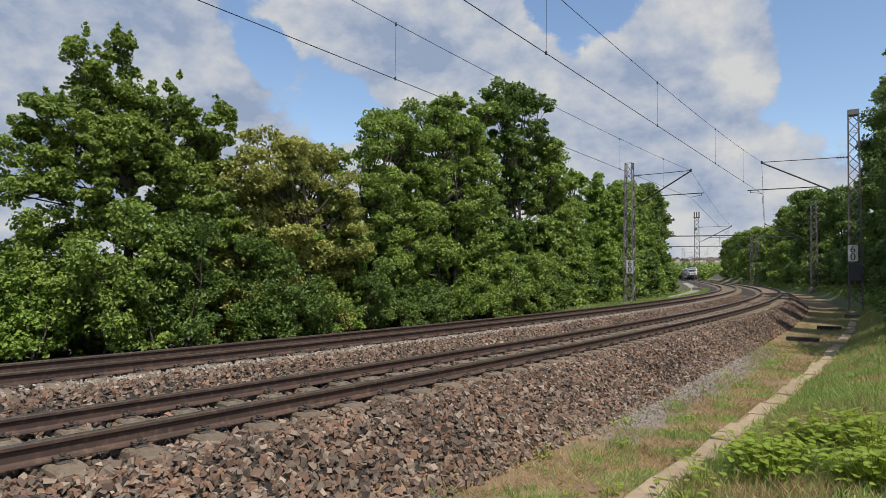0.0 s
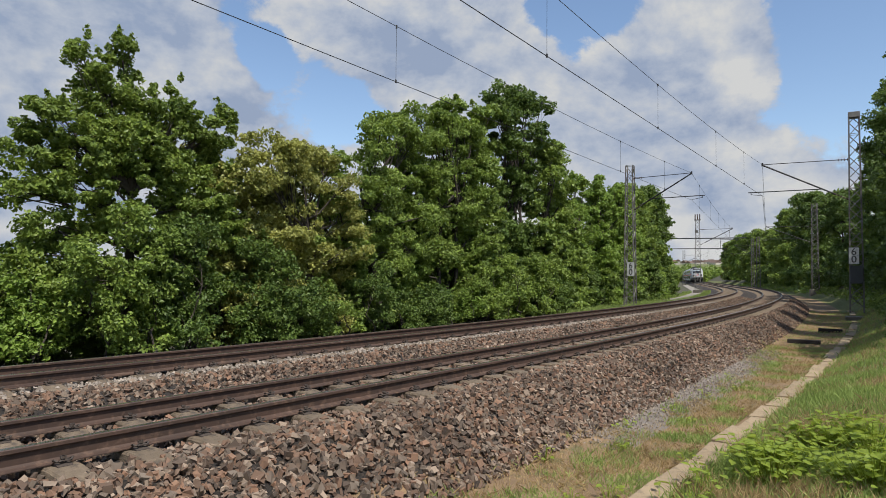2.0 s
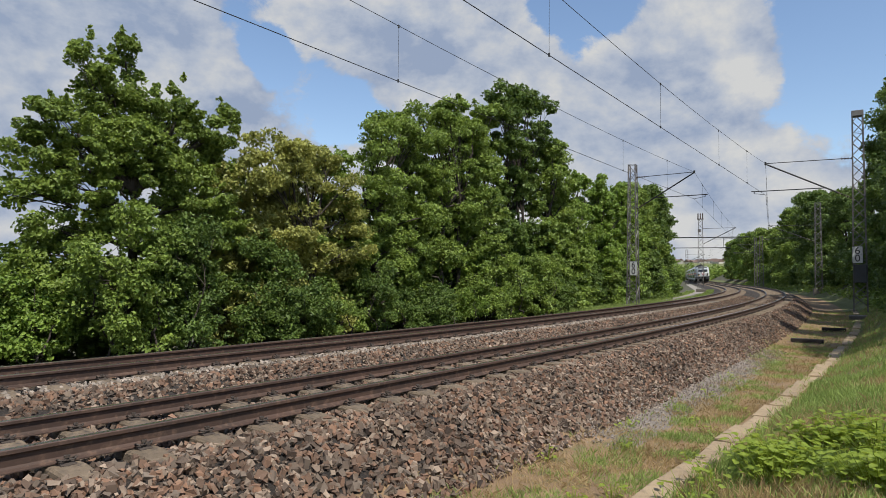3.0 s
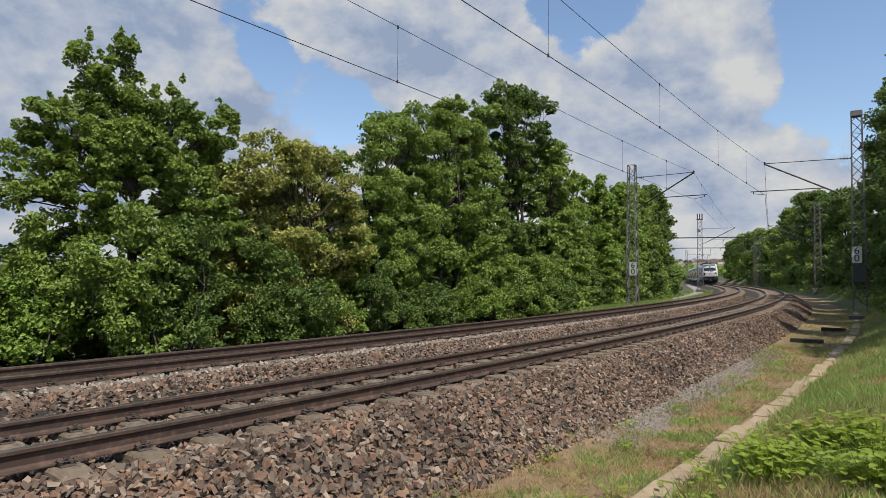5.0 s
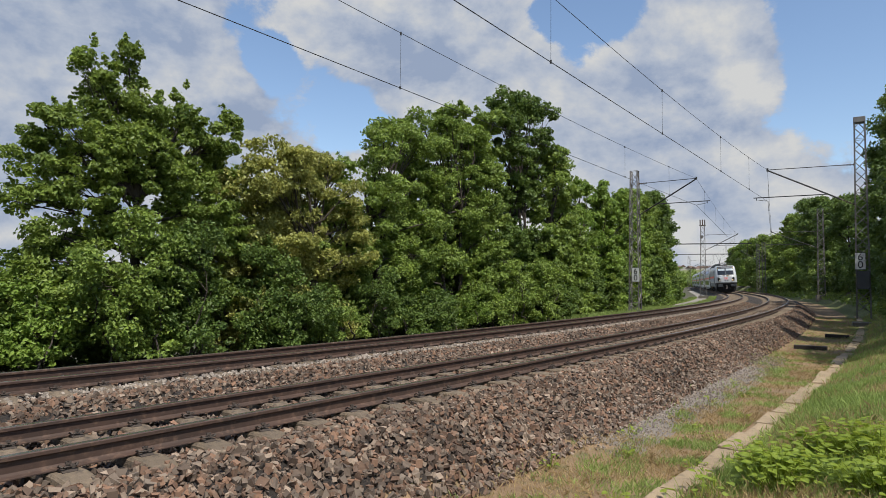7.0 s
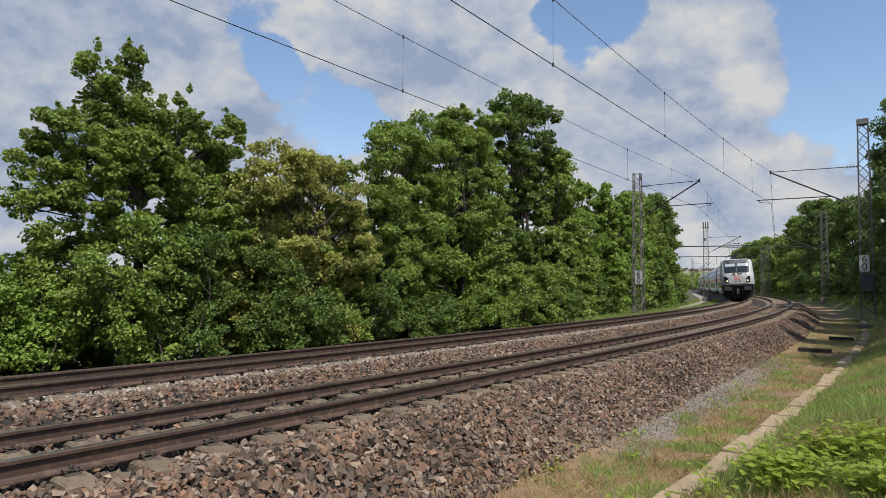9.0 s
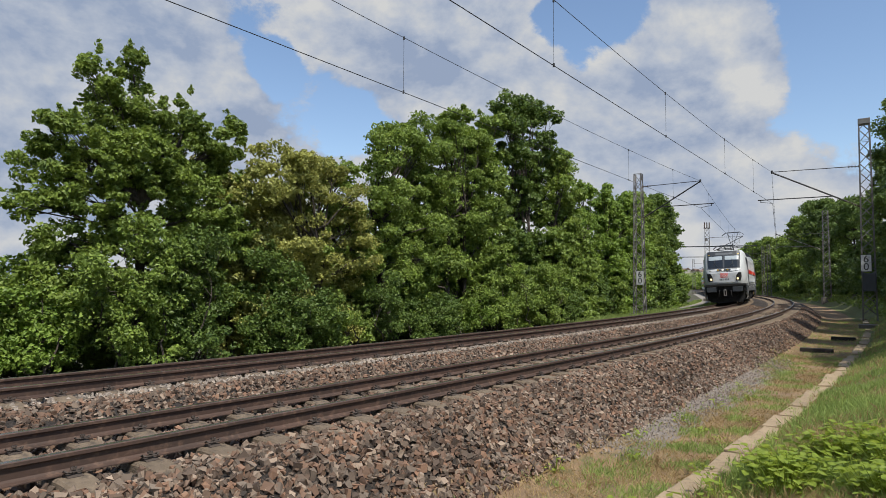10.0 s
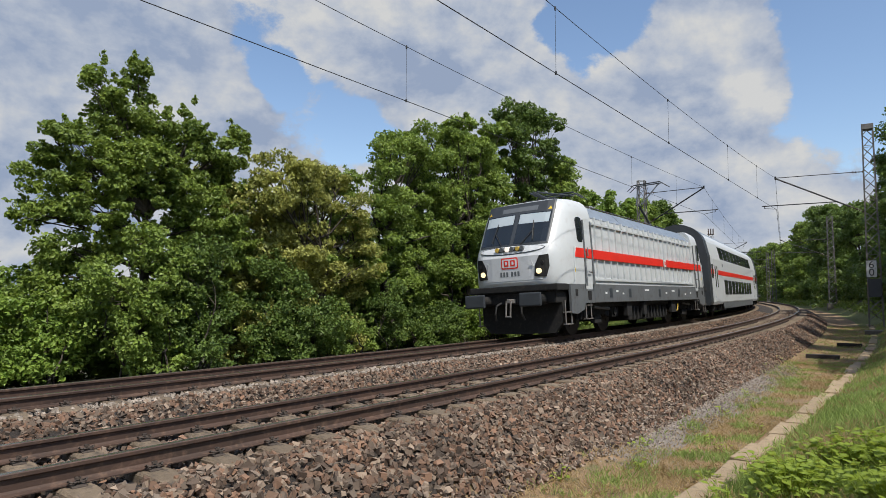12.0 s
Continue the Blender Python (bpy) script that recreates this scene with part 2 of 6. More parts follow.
def raw_mesh(name, V, F, material=None, smooth=False, index=None):
    """A mesh from arrays of vertices and of equal-sided faces."""
    V, F = np.asarray(V, dtype=np.float32), np.asarray(F, dtype=np.int32)
    me = bpy.data.meshes.new(name)
    k = F.shape[1]
    me.vertices.add(len(V)); me.vertices.foreach_set("co", V.ravel())
    me.loops.add(F.size); me.loops.foreach_set("vertex_index", F.ravel())
    me.polygons.add(len(F)); me.polygons.foreach_set("loop_start", np.arange(0, F.size, k, dtype=np.int32))
    me.polygons.foreach_set("use_smooth", np.full(len(F), smooth, dtype=bool))
    if material is not None:
        mats(me, material)
    if index is not None:
        me.polygons.foreach_set("material_index", np.asarray(index, dtype=np.int32))
    me.update(calc_edges=True)
    return me


def box(bm, x0, y0, z0, x1, y1, z1, bevel=0.0, mi=0):
    vs = [bm.verts.new(c) for c in ((x0, y0, z0), (x1, y0, z0), (x1, y1, z0), (x0, y1, z0), (x0, y0, z1), (x1, y0, z1), (x1, y1, z1), (x0, y1, z1))]
    fs = [bm.faces.new([vs[i] for i in q]) for q in ((3, 2, 1, 0), (4, 5, 6, 7), (0, 1, 5, 4), (1, 2, 6, 5), (2, 3, 7, 6), (3, 0, 4, 7))]
    for f_ in fs:
        f_.material_index = mi
    if bevel:
        bmesh.ops.bevel(bm, geom=list({e for f_ in fs for e in f_.edges}), offset=bevel, segments=2, affect="EDGES", profile=0.6)


def rod(bm, a, b, r, n=8, r2=None, cap=True):
    """A round bar from a to b."""
    a, b = Vector(a), Vector(b)
    q = (b - a).to_track_quat("Z", "Y").to_matrix()
    r2 = r if r2 is None else r2
    rings = []
    for p_, rr in ((a, r), (b, r2)):
        rings.append([bm.verts.new(p_ + q @ Vector((math.cos(2 * math.pi * i / n) * rr, math.sin(2 * math.pi * i / n) * rr, 0))) for i in range(n)])
    for i in range(n):
        bm.faces.new((rings[0][i], rings[0][(i + 1) % n], rings[1][(i + 1) % n], rings[1][i]))
    if cap:
        bm.faces.new(rings[0][::-1]); bm.faces.new(rings[1])


def angle_bar(bm, a, b, w, t=0.012, roll=0.0):
    """A flat steel bar from a to b, w wide."""
    a, b = Vector(a), Vector(b)
    q = (b - a).to_track_quat("Z", "Y").to_matrix() @ Matrix.Rotation(roll, 3, "Z")
    ring = []
    for p_ in (a, b):
        ring.append([bm.verts.new(p_ + q @ Vector(c)) for c in ((-w / 2, -t / 2, 0), (w / 2, -t / 2, 0), (w / 2, t / 2, 0), (-w / 2, t / 2, 0))])
    for i in range(4):
        bm.faces.new((ring[0][i], ring[0][(i + 1) % 4], ring[1][(i + 1) % 4], ring[1][i]))
    bm.faces.new(ring[0][::-1]); bm.faces.new(ring[1])


def prism(bm, pts, axis, lo, hi, mi=0):
    """Extrude a closed outline (2D points) along an axis from lo to hi."""
    def v(p_, h_):
        c = {"x": (h_, p_[0], p_[1]), "y": (p_[0], h_, p_[1]), "z": (p_[0], p_[1], h_)}[axis]
        return bm.verts.new(c)
    A, B = [v(p_, lo) for p_ in pts], [v(p_, hi) for p_ in pts]
    n = len(pts)
    fs = [bm.faces.new((A[i], A[(i + 1) % n], B[(i + 1) % n], B[i])) for i in range(n)]
    fs += [bm.faces.new(A[::-1]), bm.faces.new(B)]
    for f_ in fs:
        f_.material_index = mi
    return fs


# ---------------------------------------------------------------- the line of the railway
# station s in metres along the track of the camera's side, o = offset to the outside of the curve
STEP = 0.25
ST = np.arange(-60, 430, STEP)
KAPPA = 0.003285 * np.clip(1 - (ST - 82.5) / 36.6, 0, 1)
HEAD = radians(39.23) - np.concatenate([[0], np.cumsum((KAPPA[1:] + KAPPA[:-1]) / 2 * STEP)])
HEAD += radians(39.23) - np.interp(0, ST, HEAD)
LX = np.concatenate([[0], np.cumsum((np.sin(HEAD[1:]) + np.sin(HEAD[:-1])) / 2 * STEP)])
LY = np.concatenate([[0], np.cumsum((np.cos(HEAD[1:]) + np.cos(HEAD[:-1])) / 2 * STEP)])
LX += -3.37 - np.interp(0, ST, LX)
LY += 5.88 - np.interp(0, ST, LY)
LZ = -0.0014 * ST - 0.0105 * np.clip(ST / 100, -0.1, 2) ** 2
TRACKS = 3.885          # distance of the two tracks
CANT_N, CANT_F, DZ_F = 0.0933, 0.08, 0.0177


def line_at(s):
    return np.interp(s, ST, LX), np.interp(s, ST, LY), np.interp(s, ST, LZ), np.interp(s, ST, HEAD)


def spot(s, o, z=0.0):
    """World place of station s, offset o, height z over the inner rail of the camera's side."""
    x, y, lz, h = line_at(s)
    return np.stack([x + o * np.cos(h), y - o * np.sin(h), lz + z + 0 * x], -1)


def spot_v(s, o, z=0.0):
    return Vector(spot(float(s), float(o), float(z)))


def along(s, o, z=0.0):
    """Pose at a station: local x to the outside of the curve, y along the line, z up."""
    h = float(line_at(float(s))[3])
    return Matrix.Translation(spot_v(s, o, z)) @ Matrix.Rotation(-h, 4, "Z")


CX, CY = float(np.interp(0, ST, LX)), float(np.interp(0, ST, LY))


def smooth01(x, a, b):
    t = np.clip((x - a) / (b - a), 0, 1)
    return t * t * (3 - 2 * t)


def ground_z(s, o):
    """Height of the ground over the rails' level."""
    s, o = np.asarray(s, float), np.asarray(o, float)
    z = np.interp(o, [-150, -40, -16, -12, -8.5, -7.4, -6.2, -5.5, -5.2, -2.6, -2.2, -1.6, -1.4, -0.9, -0.6, 0.55, 0.85, 1.0, 1.3, 1.55, 1.8, 2.5, 3.2, 3.8, 4.2],
                  [-6, -4, -2.0, -0.9, -0.55, -0.5, -0.42, -0.29, -0.26, -0.13, -0.14, -0.26, -0.290, -0.270, -0.252, -0.192, -0.175, -0.15, -0.125, -0.15, -0.25, -0.70, -0.76, -0.75, -0.72])
    m = 0.16 + 0.5 * smooth01(s, 0, 30)
    bank = np.clip(o - kerb_o(s) - 0.3, 0, None)
    rise = m * bank * (1 - 0.03 * np.clip(bank, 0, 12))
    z = z + np.where(o > 4.0, np.minimum(rise, 4.0), 0)
    return z


def kerb_o(s):
    return 3.93 + 0.020 * np.clip(np.asarray(s, float) - 4, -10, 40)


# ---------------------------------------------------------------- ground
def build_ground():
    ss = np.unique(np.concatenate([np.arange(-60, -6, 6), np.arange(-6, 45, 0.6), np.arange(45, 130, 3), np.arange(130, 421, 10)]))
    oo = np.array([-150, -90, -60, -40, -28, -20, -16, -14, -12, -11, -10, -9, -8.5, -8, -7.4, -6.8, -6.2, -5.8, -5.5, -5.2, -3.9, -2.6, -2.2, -1.9, -1.6, -1.4, -0.9, -0.6, 0, 0.55, 0.85, 1.0, 1.15, 1.3, 1.45, 1.6, 1.75,
                   1.95, 2.2, 2.5, 2.8, 3.2, 3.5, 3.8, 4.1, 4.3, 4.6, 5, 5.5, 6, 6.6, 7.2, 8, 9, 10.5, 12, 15, 20, 30, 45, 70, 110, 150], float)
    Sg, Og = np.meshgrid(ss, oo, indexing="ij")
    z = ground_z(Sg, Og)
    rnd = np.array([[noise.noise(Vector((a * 0.45, b * 0.8, 3))) for b in oo] for a in ss])
    rough = np.where((Og > 2.4) | (Og < -6), 0.05, 0.015) * np.where(np.abs(Og) > 25, 8, 1)
    V = spot(Sg, Og, z + rnd * rough)
    n, m = V.shape[:2]
    V = V.reshape(-1, 3)
    i, j = np.meshgrid(np.arange(n - 1), np.arange(m - 1), indexing="ij")
    a = (i * m + j).ravel()
    F = np.stack([a, a + 1, a + m + 1, a + m], 1)
    om = ((oo[:-1] + oo[1:]) / 2)[j.ravel()]
    # 0 is the shade-dark sheet that shows between the ballast stones
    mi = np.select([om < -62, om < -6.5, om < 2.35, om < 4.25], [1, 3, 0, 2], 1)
    sm = ((ss[:-1] + ss[1:]) / 2)[i.ravel()]
    mi = np.where((om > 6.5) & (om < 13) & (sm > 16), 3, mi)      # dark leaf litter under the trees of the bank, standing in for their shade
    mi = np.where((om > 2.3) & (om < 3.1) & (sm > 5.5) & (sm < 16), 4, mi)
    # one rim that carries the sheet out to the horizon
    rim = [k for k in range(m)] + [k * m + m - 1 for k in range(1, n)] + [(n - 1) * m + k for k in range(m - 2, -1, -1)] + [k * m for k in range(n - 2, 0, -1)]
    c = V[:, :2].mean(0)
    d = V[rim, :2] - c
    d = c + d / np.linalg.norm(d, axis=1)[:, None] * 2600
    V2 = np.concatenate([V, np.column_stack([d, np.full(len(d), -9.0)])])
    r0 = len(V)
    F2 = [(rim[k], r0 + k, r0 + (k + 1) % len(rim), rim[(k + 1) % len(rim)]) for k in range(len(rim))]
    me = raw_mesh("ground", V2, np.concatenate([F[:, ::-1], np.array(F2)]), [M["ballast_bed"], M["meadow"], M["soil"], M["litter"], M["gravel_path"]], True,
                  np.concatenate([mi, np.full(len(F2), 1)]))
    bm = bmesh.new(); bm.from_mesh(me); bmesh.ops.recalc_face_normals(bm, faces=bm.faces)
    if sum(f_.normal.z for f_ in bm.faces) < 0:
        bmesh.ops.reverse_faces(bm, faces=bm.faces)
    bm.to_mesh(me); bm.free()
    tagged(new("ground", me), "railway embankment ground of ballast, dry soil and grass", "ground", kind="structure")


build_ground()


# ---------------------------------------------------------------- track
RAIL = [(-0.0375, -0.035), (-0.0375, -0.008), (-0.030, 0.0), (0.030, 0.0), (0.0375, -0.008), (0.0375, -0.035), (0.010, -0.052), (0.009, -0.135), (0.030, -0.152),
        (0.075, -0.163), (0.075, -0.172), (-0.075, -0.172), (-0.075, -0.163), (-0.030, -0.152), (-0.009, -0.135), (-0.010, -0.052)]


def build_rail(parent, o, z):
    ss = np.concatenate([np.arange(-30, 130, 1.0), np.arange(130, 425, 6.0)])
    pr = np.array(RAIL)
    V = np.concatenate([spot(np.full(len(pr), s), o + pr[:, 0], z + pr[:, 1]) for s in ss])
    k = len(pr)
    F, mi = [], []
    for i in range(len(ss) - 1):
        for j in range(k):
            F.append((i * k + j, i * k + (j + 1) % k, (i + 1) * k + (j + 1) % k, (i + 1) * k + j))
            mi.append(1 if j in (2,) else 0)
    ob = part("rail", raw_mesh("rail", V, F, [M["rail_side"], M["rail_top"]], False, mi), None, parent)
    return ob


def sleeper_mesh():
    """Concrete sleeper, thick under the rails, waisted in the middle; origin at the track's centre, rail top at 0."""
    bm = bmesh.new()
    xs = [-1.30, -1.22, -0.95, -0.55, -0.35, 0, 0.35, 0.55, 0.95, 1.22, 1.30]
    top = [-0.235, -0.212, -0.182, -0.182, -0.215, -0.222, -0.215, -0.182, -0.182, -0.212, -0.235]
    hw = [0.12, 0.125, 0.13, 0.13, 0.10, 0.095, 0.10, 0.13, 0.13, 0.125, 0.12]
    rings = []
    for x, t, w in zip(xs, top, hw):
        rings.append([bm.verts.new(c) for c in ((x, -w - 0.02, -0.42), (x, -w, t - 0.02), (x, -w + 0.02, t), (x, w - 0.02, t), (x, w, t - 0.02), (x, w + 0.02, -0.42))])
    for a, b in zip(rings[:-1], rings[1:]):
        for i in range(6):
            bm.faces.new((a[i], a[(i + 1) % 6], b[(i + 1) % 6], b[i]))
    bm.faces.new(rings[0][::-1]); bm.faces.new(rings[-1])
    return mesh_of(bm, "sleeper")


def fastening_mesh():
    """Screw and spring clip with its angled guide plate, on one side of a rail."""
    bm = bmesh.new()
    prism(bm, [(0.07, -0.184), (0.07, -0.160), (0.10, -0.155), (0.17, -0.176), (0.17, -0.184)], "y", -0.055, 0.055)
    rod(bm, (0.118, 0, -0.17), (0.118, 0, -0.105), 0.013, 6)
    rod(bm, (0.118, 0, -0.125), (0.118, 0, -0.105), 0.024, 6)
    rod(bm, (0.118, 0, -0.145), (0.118, 0, -0.137), 0.030, 8)
    for sy in (-1, 1):
        pts = [(0.135, 0.012), (0.150, 0.045), (0.125, 0.068), (0.085, 0.062), (0.058, 0.035)]
        zz = [-0.140, -0.142, -0.128, -0.138, -0.150]
        for (a, b), (c, d), z0, z1 in zip(pts[:-1], pts[1:], zz[:-1], zz[1:]):
            rod(bm, (a, b * sy, z0), (c, d * sy, z1), 0.009, 5, cap=False)
    return mesh_of(bm, "fastening")


def build_track(name, o, cant, dz, label, s_end):
    track = tagged(new(name), label, "railway track", kind="structure")
    build_rail(track, o + 0.7535, cant + dz)
    build_rail(track, o - 0.7535, dz)
    tilt = math.atan2(cant, 1.507)
    sl, fa = sleeper_mesh(), fastening_mesh()
    mats(sl, M["sleeper"]); mats(fa, M["fastening"])
    far_v, far_f = [], []
    sv = np.array([v.co for v in sl.vertices]); sf = [tuple(p_.vertices) for p_ in sl.polygons if len(p_.vertices) == 4]
    k = 0
    for s in np.arange(-0.5 - 14 * 0.6, 230, 0.6):
        m = along(s, o, dz + cant / 2) @ Matrix.Rotation(-tilt, 4, "Y") @ pose(0, random.uniform(-0.012, 0.012), random.uniform(-0.006, 0.004), 0, 0, random.uniform(-0.5, 0.5))
        if s < s_end:
            ob = part("sleeper", sl, None, track, at=m)
            if s < 36:
                for rx in (-0.7535, 0.7535):
                    for side in (1, -1):
                        part("fastening", fa, None, ob, at=pose(rx, 0, 0, 0, 0, 0 if side > 0 else 180))
        else:
            w = (np.array(m.to_3x3()) @ sv.T).T + np.array(m.translation)
            far_f += [tuple(i + len(sv) * k for i in f_) for f_ in sf]
            far_v.append(w); k += 1
    ob = part("far_sleepers", raw_mesh("far_sleepers", np.concatenate(far_v), far_f, M["sleeper"]), None, track)
    tagged(ob, kind="stuff")
    return track


build_track("railway_track", 0.0, CANT_N, 0.0, "rusty brown steel rails clipped on concrete sleepers in ballast", 60)
build_track("railway_track", -TRACKS, CANT_F, DZ_F, "rusty brown steel rails on concrete sleepers, pale crushed stone beside", 60)


# ---------------------------------------------------------------- vegetation
def leaf_cloud(C, size, rng, N0, up=0.6, spread=0.95, long=1.5, sides=4):
    """Leaves at the points C, leaning along N0: folded diamonds, or plain pointed ones (three sides) for far crowns."""
    n = len(C)
    nn = N0 + rng.normal(0, spread, (n, 3)) + np.array([0, 0, up])
    nn /= np.linalg.norm(nn, axis=1)[:, None]
    t = np.cross(nn, rng.normal(0, 1, (n, 3))); t /= np.linalg.norm(t, axis=1)[:, None]
    b = np.cross(nn, t)
    L = (size * rng.uniform(0.65, 1.35, n))[:, None]
    W = L / long
    if sides == 3:
        V = np.stack([C + t * L * 0.62, C - t * L * 0.4 + b * W * 0.62 + nn * L * 0.1, C - t * L * 0.4 - b * W * 0.62], 1)
    else:
        V = np.stack([C - t * L / 2, C + b * W / 2 + nn * L * 0.12, C + t * L / 2 - nn * L * 0.1, C - b * W / 2 + nn * L * 0.12], 1)
    return V.reshape(-1, 3)


def leaf_faces(n, sides=4):
    return np.arange(n * sides).reshape(n, sides)


def limb_points(bm, a, b, r0, r1, bend, rng, n=4):
    """A bent tapering limb; returns its points."""
    a, b = Vector(a), Vector(b)
    pts = [a.lerp(b, i / n) + (Vector(rng.normal(0, bend, 3)) if 0 < i < n else Vector()) for i in range(n + 1)]
    for i in range(n):
        rod(bm, pts[i], pts[i + 1], r0 + (r1 - r0) * i / n, 7, r0 + (r1 - r0) * (i + 1) / n, cap=False)
    return pts


def build_tree(name, s, o, lobes, leaf, label, seed, trunk=0.16, size=0.15, per=230, density=1.0, clump=0.55, stems=1, category="tree", sides=4):
    """lobes: (along, across, height, radius, height radius) from the foot; each lobe is filled with clumps of leaves round its twigs."""
    rng = np.random.default_rng(seed)
    gz = float(ground_z(s, o))
    m = along(s, o, gz - 0.05)
    tree = tagged(new(name), label, category)
    tree.matrix_basis = m
    bms, starts = [], []
    for k in range(stems):
        bm = bmesh.new()
        bms.append(bm)
        top = max(l[2] for l in lobes) * 0.55
        foot = Vector((rng.normal(0, 0.25 * (stems > 1)), rng.normal(0, 0.5 * (stems > 1)), 0))
        head = foot + Vector((rng.normal(0, 0.3), rng.normal(0, 0.4), top))
        starts.append(limb_points(bm, foot, head, trunk, trunk * 0.5, 0.07, rng, 6))
    CC, NN = [], []
    for (ly, lx, lz, r, rz) in lobes:
        c = np.array([lx, ly, lz])
        which = rng.integers(len(starts))
        st, bm = starts[which], bms[which]
        p0 = min(st, key=lambda q: (q - Vector((lx, ly, lz - r * 0.9))).length + max(0, q.z - lz + 0.3) * 3)
        limb = limb_points(bm, p0, c, trunk * 0.42, trunk * 0.12, 0.08, rng, 4)
        count = max(5, int(density * 4.2 * r * r * (rz / r) ** 0.7 / (clump * clump)))
        for _ in range(count):
            d = rng.normal(0, 1, 3); d /= np.linalg.norm(d)
            rad = rng.uniform(0.55, 1.0) ** 0.6
            cc = c + d * rad * np.array([r, r, rz]) * rng.uniform(0.85, 1.12)
            if cc[2] < 0.15:
                continue
            a = limb[rng.integers(1, len(limb))]
            if rng.random() < 0.45:
                rod(bm, a, Vector(cc), trunk * 0.10, 4, 0.008, cap=False)
            k = int(per * rng.uniform(0.5, 1.3))
            cr = clump * rng.uniform(0.6, 1.25)
            g = rng.normal(0, 1, (k, 3)); g /= np.linalg.norm(g, axis=1)[:, None]
            q = g * (rng.uniform(0.15, 1, k) ** 0.5)[:, None] * np.array([cr, cr, cr * 0.62])
            CC.append(cc + q)
            NN.append(g * 0.5 + d * 0.45)
        for _ in range(max(2, int(count * 0.6))):      # loose sprigs that break the outline
            d = rng.normal(0, 1, 3) + np.array([0, 0, 0.5]); d /= np.linalg.norm(d)
            k = int(per * rng.uniform(0.12, 0.3))
            tip = c + d * np.array([r, r, rz]) * rng.uniform(1.15, 1.5)
            if tip[2] < 0.15:
                continue
            u = rng.uniform(0, 1, (k, 1))
            q = (c + d * np.array([r, r, rz]) * 0.9) * (1 - u) + tip * u + rng.normal(0, clump * 0.22, (k, 3)) * (1.1 - u)
            CC.append(q)
            NN.append(np.repeat(d[None] * 0.5, k, 0))
    for bm in bms:
        part("trunk" if stems < 3 else "stem", bm, M["bark"], tree, smooth=True)
    C, Nn = np.concatenate(CC), np.concatenate(NN)
    keep = C[:, 2] > 0.03
    C, Nn = C[keep], Nn[keep]
    V = leaf_cloud(C, size, rng, Nn, sides=sides)
    part("crown", raw_mesh("crown", V, leaf_faces(len(C), sides), LEAF[leaf]), None, tree)
    return tree


def lobes_of(rng, width, height, low=0.5, depth=1.6, size=0.85, fill=1.0, taper=0.55):
    """Lobes that fill a crown width x height, row above row, narrower and looser towards the top."""
    out, h = [], low
    while h < height - 0.25:
        u = (h - low) / (height - low)
        half = width / 2 * (1 - (1 - taper) * u ** 2.2) * (0.85 + 0.15 * min(1, u * 5))
        n = max(1, int(round(fill * 2 * half / (size * 1.25))))
        for k in range(n):
            r = size * rng.uniform(0.7, 1.15) * (1 - 0.3 * u)
            a = -half + 2 * half * (k + rng.uniform(0.15, 0.85)) / n
            out.append((a * 0.92, rng.uniform(-0.45, 0.6) * depth, min(h + rng.uniform(-0.35, 0.35), height - r * 0.8), r, r * rng.uniform(0.75, 1.0)))
        h += size * 1.15
    for _ in range(max(2, int(width / 1.3))):
        out.append((rng.uniform(-0.42, 0.42) * width * taper, rng.uniform(-0.3, 0.3) * depth, height - rng.uniform(0.0, 0.9), rng.uniform(0.3, 0.5), rng.uniform(0.35, 0.6)))
    return out


